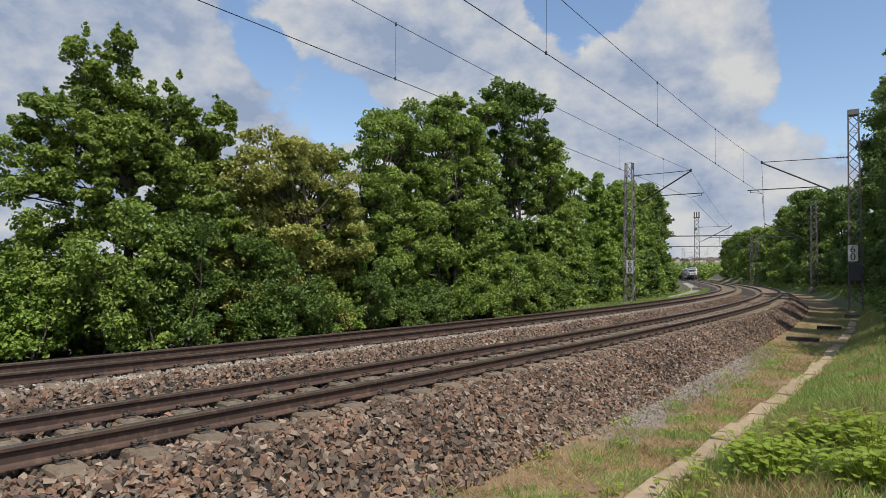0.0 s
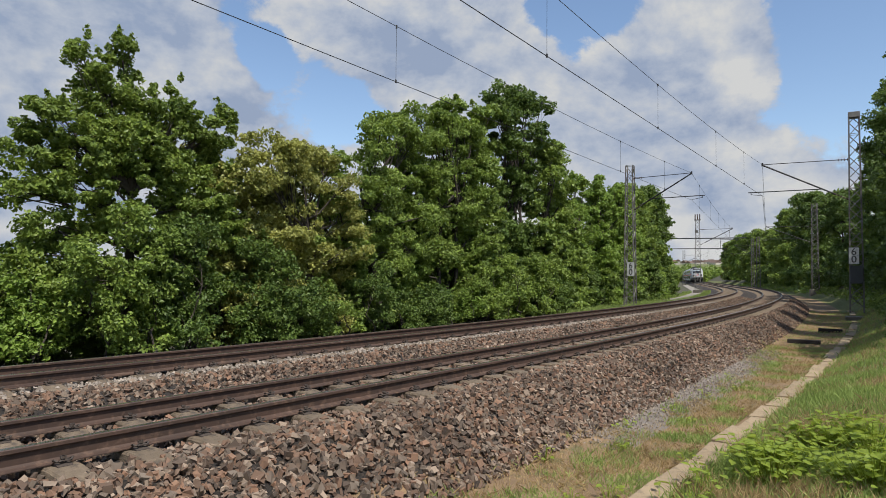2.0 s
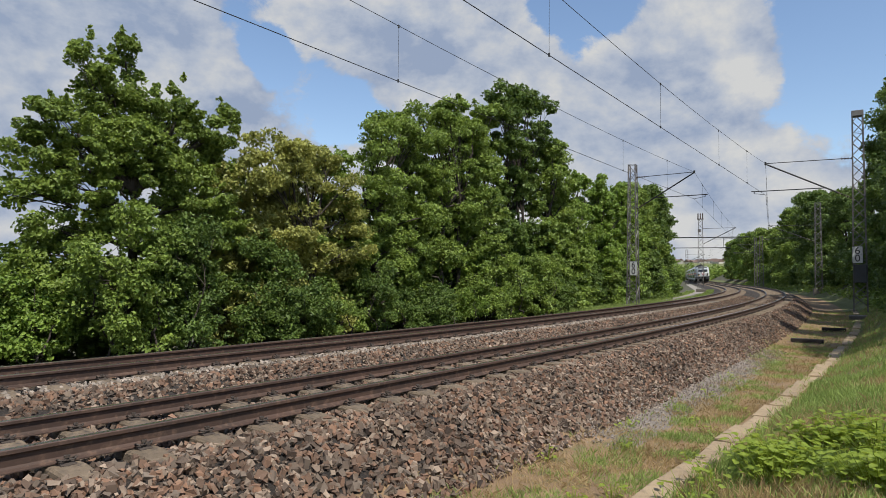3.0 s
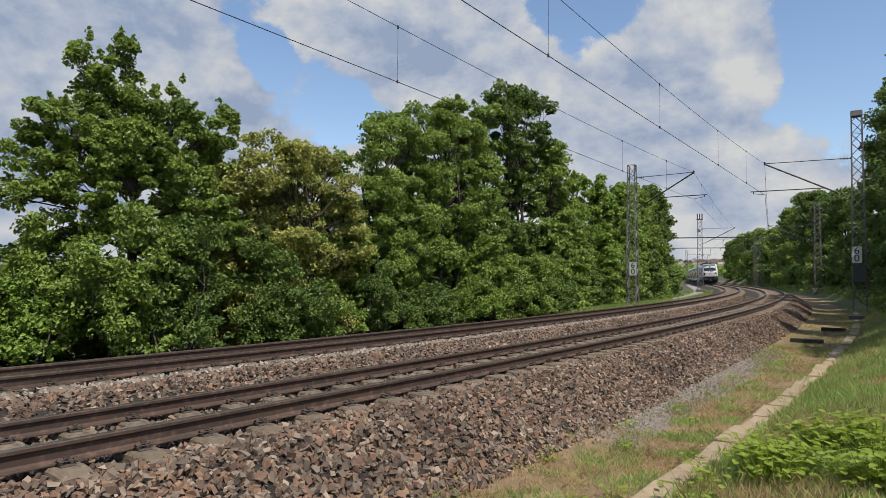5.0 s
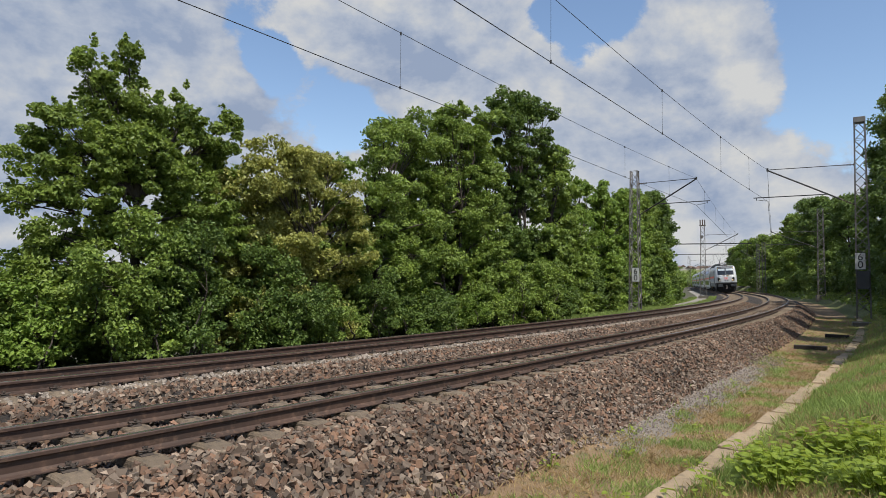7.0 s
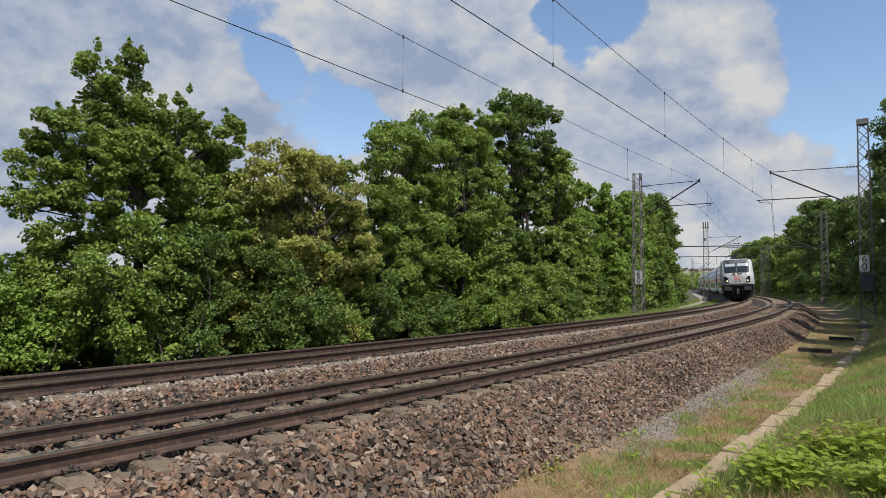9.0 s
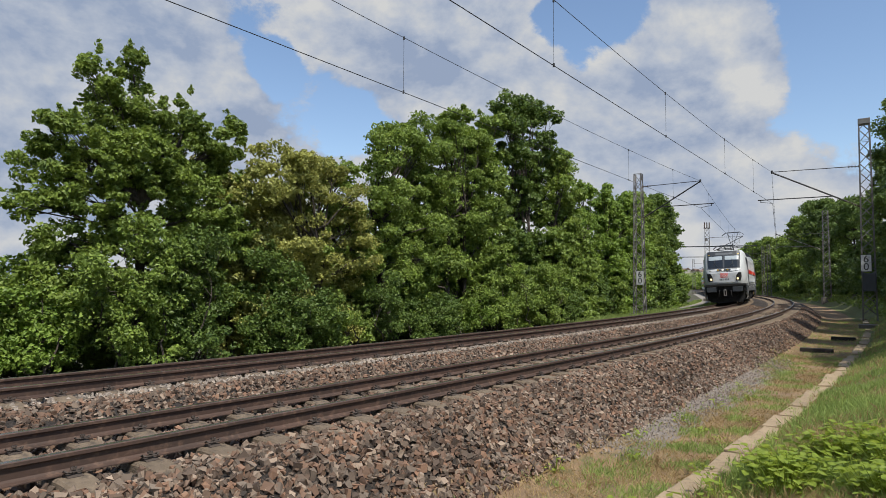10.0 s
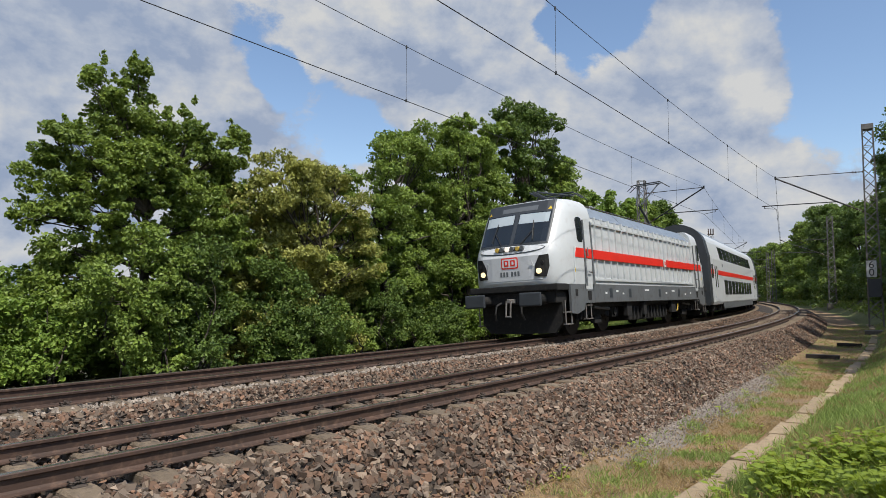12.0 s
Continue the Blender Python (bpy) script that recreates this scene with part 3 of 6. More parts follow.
def build_trees():
    rng = np.random.default_rng(5)
    # tall maple with separate leaders and a gap below, through which the sky shows
    maple = [(-1.3, 0, 7.75, 0.34, 0.75), (-0.4, 0.1, 8.05, 0.36, 0.75), (-0.75, 0, 7.0, 0.7, 0.7), (0.15, 0.2, 7.1, 0.45, 0.6), (-0.3, -0.3, 6.5, 0.9, 0.7), (1.2, 0, 7.3, 0.28, 0.8),
             (1.0, 0.3, 6.7, 0.6, 0.5), (2.5, 0.1, 7.2, 0.45, 0.42), (2.2, 0.2, 6.5, 0.65, 0.5), (1.5, 0.2, 6.0, 0.8, 0.6), (-1.7, 0, 6.1, 0.8, 0.6), (-2.4, 0.2, 6.05, 0.42, 0.5),
             (-2.4, 0.1, 5.2, 0.72, 0.5), (-1.2, 0.3, 5.3, 0.9, 0.6), (0.0, 0.4, 5.6, 1.0, 0.7), (1.0, 0.4, 5.2, 0.9, 0.5), (2.2, 0.3, 5.3, 0.75, 0.6), (-2.5, 0, 4.2, 0.72, 0.45),
             (-1.5, 0.3, 4.4, 0.9, 0.45), (-0.4, 0.4, 4.75, 0.8, 0.35), (1.9, 0.3, 4.4, 0.8, 0.5), (2.5, 0.2, 3.6, 0.8, 0.6), (-1.9, 0.3, 3.3, 0.85, 0.5), (-0.9, 0.5, 3.3, 0.5, 0.4),
             (1.7, 0.3, 3.2, 0.7, 0.5), (-1.0, 0.6, 2.0, 1.0, 0.7), (0.6, 0.5, 2.1, 1.0, 0.7), (1.8, 0.3, 2.0, 1.0, 0.8), (-2.6, 0.3, 1.9, 1.0, 0.7), (0.0, 0.5, 1.0, 1.0, 0.7), (0.3, 0.5, 3.2, 0.8, 0.45), (0.6, 0.4, 2.7, 0.7, 0.4), (1.0, 0.3, 4.4, 0.7, 0.4), (-0.3, 0.3, 5.9, 0.8, 0.6), (-0.6, 0.3, 4.0, 0.7, 0.4), (-2.1, 0.2, 2.7, 0.8, 0.4), (1.2, 0.3, 3.7, 0.6, 0.45), (1.25, 0.1, 6.9, 0.35, 0.5), (-0.85, 0.1, 7.6, 0.35, 0.5)]
    build_tree("maple_tree", 5.4, -11.0, maple, "maple", "tall green maple with several leaders above the hedge", 11, 0.15, 0.115, 150, clump=0.29, density=0.80)
    rows = [("field_maple", 10.9, -10.8, 5.2, 6.7, "brown", "brownish green field maple full of seeds", 0.115, 0.85),
            ("field_maple", 9.9, -11.6, 4.6, 6.1, "brown", "brownish green field maple behind the bushes", 0.115, 0.85),
            ("hedge_tree", 13.2, -11.4, 4.4, 6.6, "mid", "green leafy tree in the trackside thicket", 0.125, 0.86),
            ("hedge_tree", 16.2, -11.0, 5.0, 8.7, "mid", "green leafy tree in the trackside thicket", 0.125, 0.86),
            ("hedge_tree", 21.0, -11.4, 6.0, 10.2, "mid", "green leafy tree in the trackside thicket", 0.135, 0.86),
            ("oak_tree", 28.6, -11.6, 6.4, 13.0, "deep", "tallest dark green oak of the thicket", 0.15, 0.98),
            ("hedge_tree", 32.0, -10.8, 5.2, 10.3, "mid", "green leafy tree sloping down behind the mast", 0.16, 0.86),
            ("hedge_tree", 18.7, -12.0, 4.6, 9.3, "mid", "green leafy tree in the trackside thicket", 0.16, 0.8),
            ("hedge_tree", 24.2, -12.0, 5.0, 11.2, "mid", "green leafy tree in the trackside thicket", 0.17, 0.8),
            ("hedge_tree", 36.0, -11.0, 6.0, 9.0, "light", "light green leafy tree behind the mast", 0.17, 0.6),
            ("hedge_tree", 42.5, -11.0, 6.5, 9.2, "light", "light green leafy tree behind the mast", 0.19, 0.6),
            ("hedge_tree", 50.0, -11.4, 7.5, 9.8, "light", "light green leafy tree behind the mast", 0.2, 0.6),
            ("hedge_tree", 58.5, -11.6, 8.5, 11.0, "mid", "green leafy tree at the end of the thicket", 0.22, 0.6),
            ("hedge_tree", 67.5, -11.8, 8.5, 12.0, "deep", "dark green leafy tree at the end of the thicket", 0.24, 0.6),
            ("hedge_tree", 78.0, -12.6, 9.0, 12.2, "mid", "green leafy tree at the end of the thicket", 0.26, 0.6),
            ("hedge_tree", 0.6, -11.6, 4.6, 2.9, "light", "lower green shrub tree beside the maple", 0.12, 0.8),
            ("hedge_tree", -3.2, -11.6, 4.6, 2.8, "light", "light green shrub tree beside the maple", 0.14, 0.8)]
    for k, (name, s, o, w, hgt, leaf, label, size, taper) in enumerate(rows):
        build_tree(name, s, o, lobes_of(rng, w, hgt, taper=taper, size=0.85 + 0.012 * max(0, s - 20)), leaf, label, 12 + k, 0.13, size, 150 if s < 15 else 130 if s < 30 else 100, stems=3,
                   clump=0.39 if s < 45 else 0.58, density=0.95 if leaf == "brown" else 0.72, sides=4 if s < 22 else 3)
    # tall shrubs that close the row behind
    for k, s in enumerate(np.arange(-8, 62, 3.4)):
        build_tree("hedge_shrub", s + rng.uniform(-0.5, 0.5), -13.4 + rng.uniform(-0.4, 0.4), lobes_of(rng, 4.4, rng.uniform(4.6, 5.8) if s > 8.5 else rng.uniform(2.8, 3.4), 0.4, depth=1.4, size=1.1), ("mid", "deep")[k % 2],
                   "tall green shrub behind the tree row", 300 + k, 0.06, 0.24, 60, stems=3, category="shrub", clump=0.62, density=0.8, sides=3)
    # low shrubs between the trunks at the thin end of the row
    for k, s in enumerate((-2.5, 0.2, 2.2, 4.0, 6.0)):
        build_tree("hedge_shrub", s, -12.4, lobes_of(np.random.default_rng(70 + k), 2.8, 1.9, 0.25, depth=0.9, size=0.7), "mid", "low green shrub between the trunks", 360 + k, 0.03, 0.16, 60, stems=3, category="shrub", clump=0.45, density=0.8, sides=3)
    # bushes at the foot of the row
    for k, s in enumerate(np.arange(-5.0, 62, 1.9)):
        hgt, wid = rng.uniform(1.2, 4.3), rng.uniform(2.0, 3.5)
        build_tree("bush", s + rng.uniform(-0.8, 0.8), -9.5 + rng.uniform(-0.5, 0.45), lobes_of(rng, wid, hgt, 0.3, depth=1.0, size=rng.uniform(0.5, 0.75), taper=rng.uniform(0.4, 0.8)), "light" if s < 3 else ("mid", "deep", "mid", "light")[rng.integers(4)],
                   "dense green bush at the foot of the tree row", 40 + k, 0.03, 0.105 if s < 30 else 0.16, 115 if s < 30 else 60, stems=4, category="bush", clump=0.36, density=0.66, sides=4 if s < 20 else 3)
    # wooded bank on the outside of the curve
    for k, (s, o, w, hgt, leaf) in enumerate([(18, 9.6, 5.5, 7.5, "deep"), (24, 9.0, 6, 9.0, "deep"), (30, 9.2, 6, 10.5, "deep"), (35.5, 9.6, 6, 12, "deep"), (42, 9.6, 6.4, 14.0, "deep"), (49, 9.8, 7.5, 16.0, "deep"), (57, 9.2, 8, 15.5, "deep"), (67, 9.8, 7.5, 11.5, "deep"), (77, 9.6, 8, 9.6, "deep"), (88, 9.6, 8.5, 10.6, "deep"), (100, 9.6, 9, 11.6, "deep"),
                                             (113, 9.8, 10, 13.4, "deep"), (127, 9.4, 10, 12.2, "mid"), (142, 9.2, 11, 9.8, "mid"), (159, 8.6, 12, 11.0, "mid"), (179, 8.2, 13, 11.5, "mid"), (202, 8.0, 15, 12.5, "light"), (232, 8.0, 16, 12.5, "mid")]):
        build_tree("bank_tree", s, o, lobes_of(rng, w, hgt, 0.4, depth=3.2, size=1.3, taper=0.6), leaf, "broad green tree on the wooded bank", 90 + k, 0.2, 0.16 + 0.0012 * s, 140, stems=2, clump=0.72 + 0.003 * s, density=0.55, sides=3)
    for k, s in enumerate(np.arange(41, 175, 5.6)):
        build_tree("bank_bush", s + rng.uniform(-1, 1), 6.9 + rng.uniform(-0.2, 0.7), lobes_of(rng, 5.5, rng.uniform(2.2, 3.8), 0.3, depth=1.4, size=0.9), ("deep", "deep", "mid")[rng.integers(3)],
                   "green shrub at the edge of the wooded bank", 120 + k, 0.04, 0.13 + 0.0012 * s, 85, stems=3, category="bush", clump=0.6, density=0.7, sides=3)


build_trees()


# ---------------------------------------------------------------- train
V_TRAIN, S_LAST = 18.32, 13.38      # speed, and the station of the engine's face at the end
M.update({
    "white_paint": mat("white_paint", (0.55, 0.57, 0.575), (0.51, 0.53, 0.53), 1.5, 0.36, c3=(0.50, 0.505, 0.50), fine=5.0),
    "front_grey": mat("front_grey", (0.60, 0.615, 0.63), (0.57, 0.585, 0.595), 2, 0.3, c3=(0.53, 0.54, 0.54), fine=6),
    "red_paint": mat("red_paint", (0.78, 0.035, 0.022), (0.70, 0.03, 0.02), 2, 0.35),
    "sill_grey": mat("sill_grey", (0.125, 0.135, 0.142), (0.10, 0.107, 0.112), 2, 0.55, c3=(0.085, 0.08, 0.075), fine=7),
    "roof_grey": mat("roof_grey", (0.21, 0.25, 0.30), (0.17, 0.20, 0.24), 1.2, 0.38, c3=(0.14, 0.155, 0.17), fine=5),
    "dark_grey": mat("dark_grey", (0.045, 0.052, 0.060), (0.034, 0.038, 0.043), 2, 0.5),
    "black": mat("black_grime", (0.010, 0.0097, 0.0095), (0.006, 0.006, 0.006), 4, 0.85, 0.2, 40, c3=(0.024, 0.021, 0.018), fine=9),
    "rubber": mat("rubber", (0.02, 0.02, 0.02), (0.012, 0.012, 0.012), 6, 0.6),
    "glass": mat("dark_glass", (0.022, 0.027, 0.032), (0.014, 0.017, 0.02), 1, 0.06, spec=0.7),
    "blind": mat("sun_blind", (0.42, 0.47, 0.50), (0.36, 0.41, 0.44), 2, 0.25),
    "wheel": mat("wheel_steel", (0.045, 0.038, 0.033), (0.028, 0.024, 0.021), 4, 0.6, metal=0.4),
    "brand_white": mat("brand_white", (0.74, 0.74, 0.73), (0.68, 0.68, 0.67), 3, 0.4),
    "amber": mat("amber_lens", (0.62, 0.42, 0.08), (0.5, 0.33, 0.06), 20, 0.2),
    "number": mat("number_grey", (0.13, 0.14, 0.15), (0.10, 0.11, 0.12), 3, 0.5),
    "yellow": mat("warning_yellow", (0.75, 0.52, 0.03), (0.66, 0.45, 0.03), 3, 0.5),
    "lamp": glow("headlamp_lit", (1.0, 0.80, 0.42), 1.1),
    "lamp_top": glow("top_lamp_lit", (1.0, 0.90, 0.8), 0.5),
})
FZ = [1.45, 1.55, 2.25, 2.42, 2.60, 3.45, 3.70, 3.85, 3.93]
FX = [8.70, 8.76, 8.78, 8.71, 8.60, 8.09, 7.94, 7.85, 7.55]
WZ = [0.90, 1.45, 2.30, 3.00, 3.40, 3.62, 3.80, 3.93]
WY = [1.46, 1.47, 1.49, 1.485, 1.46, 1.42, 1.34, 1.16]


NOSE_Y = [0, 0.6, 0.9, 1.08, 1.22, 1.34, 1.41]      # half width of the face, and how far it falls back there
NOSE_D = [0, 0.01, 0.045, 0.11, 0.23, 0.42, 0.66]


def front_x(y, z):
    return float(np.interp(z, FZ, FX) - np.interp(abs(y), NOSE_Y, NOSE_D))


def side_y(z):
    return float(np.interp(z, WZ, WY))


def cab_mesh():
    """The driver's cab: outlines at several heights, joined to one shell."""
    bm = bmesh.new()
    rings = []
    for z in FZ:
        w = side_y(z); k = min(1.0, w / 1.42)
        pts = [(front_x(y, z), y * k) for y in NOSE_Y] + [(front_x(1.41, z) - 0.38, w), (6.15, w)]
        full = [(x, -y) for x, y in reversed(pts[1:])] + pts
        rings.append([bm.verts.new((x, y, z)) for x, y in full])
    for a, b in zip(rings[:-1], rings[1:]):
        for i in range(len(a) - 1):
            bm.faces.new((a[i], a[i + 1], b[i + 1], b[i]))
    bm.faces.new(rings[-1]); bm.faces.new(rings[0][::-1])
    for a, b in zip(rings[:-1], rings[1:]):
        bm.faces.new((a[-1], a[0], b[0], b[-1]))
    me = mesh_of(bm, "cab", True)
    me.set_sharp_from_angle(angle=radians(28))
    return me


def on_front(outline, d, thick=0.03):
    """A plate with the outline (y, z) that bends with the front, d proud of it."""
    bm = bmesh.new()
    bm.faces.new([bm.verts.new((0, y, z)) for y, z in outline])
    for axis, cuts in ((1, [sg * y for y in NOSE_Y for sg in (-1, 1)]), (2, FZ)):
        for c in cuts:
            no = Vector((0, 0, 0)); no[axis] = 1
            bmesh.ops.bisect_plane(bm, geom=bm.verts[:] + bm.edges[:] + bm.faces[:], plane_co=no * c, plane_no=no, dist=1e-5)
    back = [v for v in bmesh.ops.extrude_face_region(bm, geom=bm.faces[:])["geom"] if isinstance(v, bmesh.types.BMVert)]
    for v in back:
        v.co.x -= thick
    for v in bm.verts:
        v.co.x += front_x(v.co.y, v.co.z) + d
    return bm


def on_side(outline, d, sign=1, thick=0.03, width=side_y):
    """A plate with the outline (x, z) that follows the side wall."""
    bm = bmesh.new()
    A = [bm.verts.new((x, sign * (width(z) + d), z)) for x, z in outline]
    B = [bm.verts.new((x, sign * (width(z) + d - thick), z)) for x, z in outline]
    n = len(A)
    bm.faces.new(A); bm.faces.new(B[::-1])
    for i in range(n):
        bm.faces.new((A[i], B[i], B[(i + 1) % n], A[(i + 1) % n]))
    return bm


def rect(x0, x1, z0, z1, r=0.0):
    if not r:
        return [(x0, z0), (x1, z0), (x1, z1), (x0, z1)]
    out = []
    for cx, cz, a in ((x1 - r, z0 + r, -90), (x1 - r, z1 - r, 0), (x0 + r, z1 - r, 90), (x0 + r, z0 + r, 180)):
        out += [(cx + r * math.cos(radians(a + b)), cz + r * math.sin(radians(a + b))) for b in (0, 30, 60, 90)]
    return out


def simple(fn):
    bm = bmesh.new()
    fn(bm)
    return bm


def wheelset_mesh(r, name="wheelset"):
    bm = bmesh.new()
    rod(bm, (0, -0.70, 0), (0, 0.70, 0), 0.09, 10)
    for sy in (-1, 1):
        rod(bm, (0, sy * 0.69, 0), (0, sy * 0.82, 0), r, 28)
        rod(bm, (0, sy * 0.675, 0), (0, sy * 0.70, 0), r + 0.028, 28)
        rod(bm, (0, sy * 0.82, 0), (0, sy * 0.86, 0), r * 0.32, 14)
        for k in range(5):
            a = 2 * math.pi * k / 5
            rod(bm, (math.cos(a) * r * 0.62, sy * 0.80, math.sin(a) * r * 0.62), (math.cos(a) * r * 0.62, sy * 0.835, math.sin(a) * r * 0.62), 0.055, 8)
    return mesh_of(bm, name)


WHEELSETS = []          # (object, thing's distance, radius, place)


def build_bogie(parent, x, base, r, wheels=True):
    bogie = part("bogie_frame", simple(lambda bm: [
        [box(bm, x - base / 2 - 0.75, sy * 1.02 - 0.09, 0.55, x + base / 2 + 0.75, sy * 1.02 + 0.09, 0.78, 0.02) for sy in (-1, 1)],
        box(bm, x - 0.35, -1.0, 0.5, x + 0.35, 1.0, 0.85, 0.02)]), M["black"], parent)
    for sx in (-1, 1):
        for sy in (-1, 1):
            part("axle_box", simple(lambda bm: (box(bm, x + sx * base / 2 - 0.2, sy * 1.12 - 0.1, r - 0.18, x + sx * base / 2 + 0.2, sy * 1.12 + 0.1, r + 0.17, 0.03),
                                                rod(bm, (x + sx * base / 2, sy * 1.2, r), (x + sx * base / 2, sy * 1.27, r), 0.13, 12),
                                                rod(bm, (x + sx * (base / 2 - 0.42), sy * 1.1, 0.5), (x + sx * (base / 2 - 0.42), sy * 1.1, 0.98), 0.085, 10),
                                                rod(bm, (x + sx * (base / 2 + 0.42), sy * 1.16, 0.45), (x + sx * (base / 2 + 0.42), sy * 1.16, 1.0), 0.045, 8))), M["black"], bogie)
    for sy in (-1, 1):
        part("damper", simple(lambda bm: rod(bm, (x - 0.9, sy * 1.2, 0.72), (x + 0.5, sy * 1.22, 0.80), 0.045, 8)), M["sill_grey"], bogie)
        part("brake_block", simple(lambda bm: box(bm, x - 0.28, sy * 1.08 - 0.08, 0.30, x + 0.28, sy * 1.08 + 0.08, 0.52, 0.02)), M["black"], bogie)
    for sx in (-1, 1):
        ob = part("wheelset", WMESH[r], None, parent, at=pose(x + sx * base / 2, 0, r))
        WHEELSETS.append((ob, r, (x + sx * base / 2, 0, r), wheels))


WMESH = {0.625: wheelset_mesh(0.625), 0.46: wheelset_mesh(0.46)}
for w_ in WMESH.values():
    mats(w_, M["wheel"])


def pantograph(parent, x, up, turn=1):
    p = part("pantograph", simple(lambda bm: [
        [rod(bm, (x - 0.9, sy * 0.45, 4.12), (x + 0.9, sy * 0.45, 4.12), 0.03, 6) for sy in (-1, 1)],
        [rod(bm, (x + sx * 0.85, -0.5, 4.12), (x + sx * 0.85, 0.5, 4.12), 0.03, 6) for sx in (-1, 1)]]), M["dark_grey"], parent)
    for sx in (-1, 1):
        for sy in (-1, 1):
            part("insulator", simple(lambda bm: [rod(bm, (x + sx * 0.8, sy * 0.45, 3.84), (x + sx * 0.8, sy * 0.45, 4.11), 0.035, 8)] +
                                     [rod(bm, (x + sx * 0.8, sy * 0.45, 3.89 + k * 0.07), (x + sx * 0.8, sy * 0.45, 3.92 + k * 0.07), 0.075, 10) for k in range(3)]), M["insulator"], p)
    zk, xk = (5.05, x - turn * 1.45) if up else (4.30, x - turn * 1.35)
    zh, xh = (6.10, x + turn * 0.15) if up else (4.36, x + turn * 0.55)
    part("lower_arm", simple(lambda bm: rod(bm, (x + turn * 0.35, 0, 4.14), (xk, 0, zk), 0.06, 8, 0.045)), M["dark_grey"], p)
    part("upper_arm", simple(lambda bm: [rod(bm, (xk, sy * 0.12, zk), (xh, sy * 0.45, zh), 0.028, 6) for sy in (-1, 1)] + [rod(bm, (xk + 0.05 * turn, 0, zk - 0.1), (xh, 0, zh - 0.06), 0.015, 5)]), M["dark_grey"], p)
    part("collector_head", simple(lambda bm: [
        [rod(bm, (xh + dx, -0.60, zh + 0.08), (xh + dx, 0.60, zh + 0.08), 0.028, 6) for dx in (-0.2, 0.2)],
        [rod(bm, (xh + dx, sy * 0.60, zh + 0.08), (xh + dx, sy * 0.92, zh - 0.16), 0.02, 6) for dx in (-0.2, 0.2) for sy in (-1, 1)],
        [rod(bm, (xh - 0.2, sy * 0.45, zh + 0.02), (xh + 0.2, sy * 0.45, zh + 0.02), 0.02, 6) for sy in (-1, 1)]]), M["dark_grey"], p)


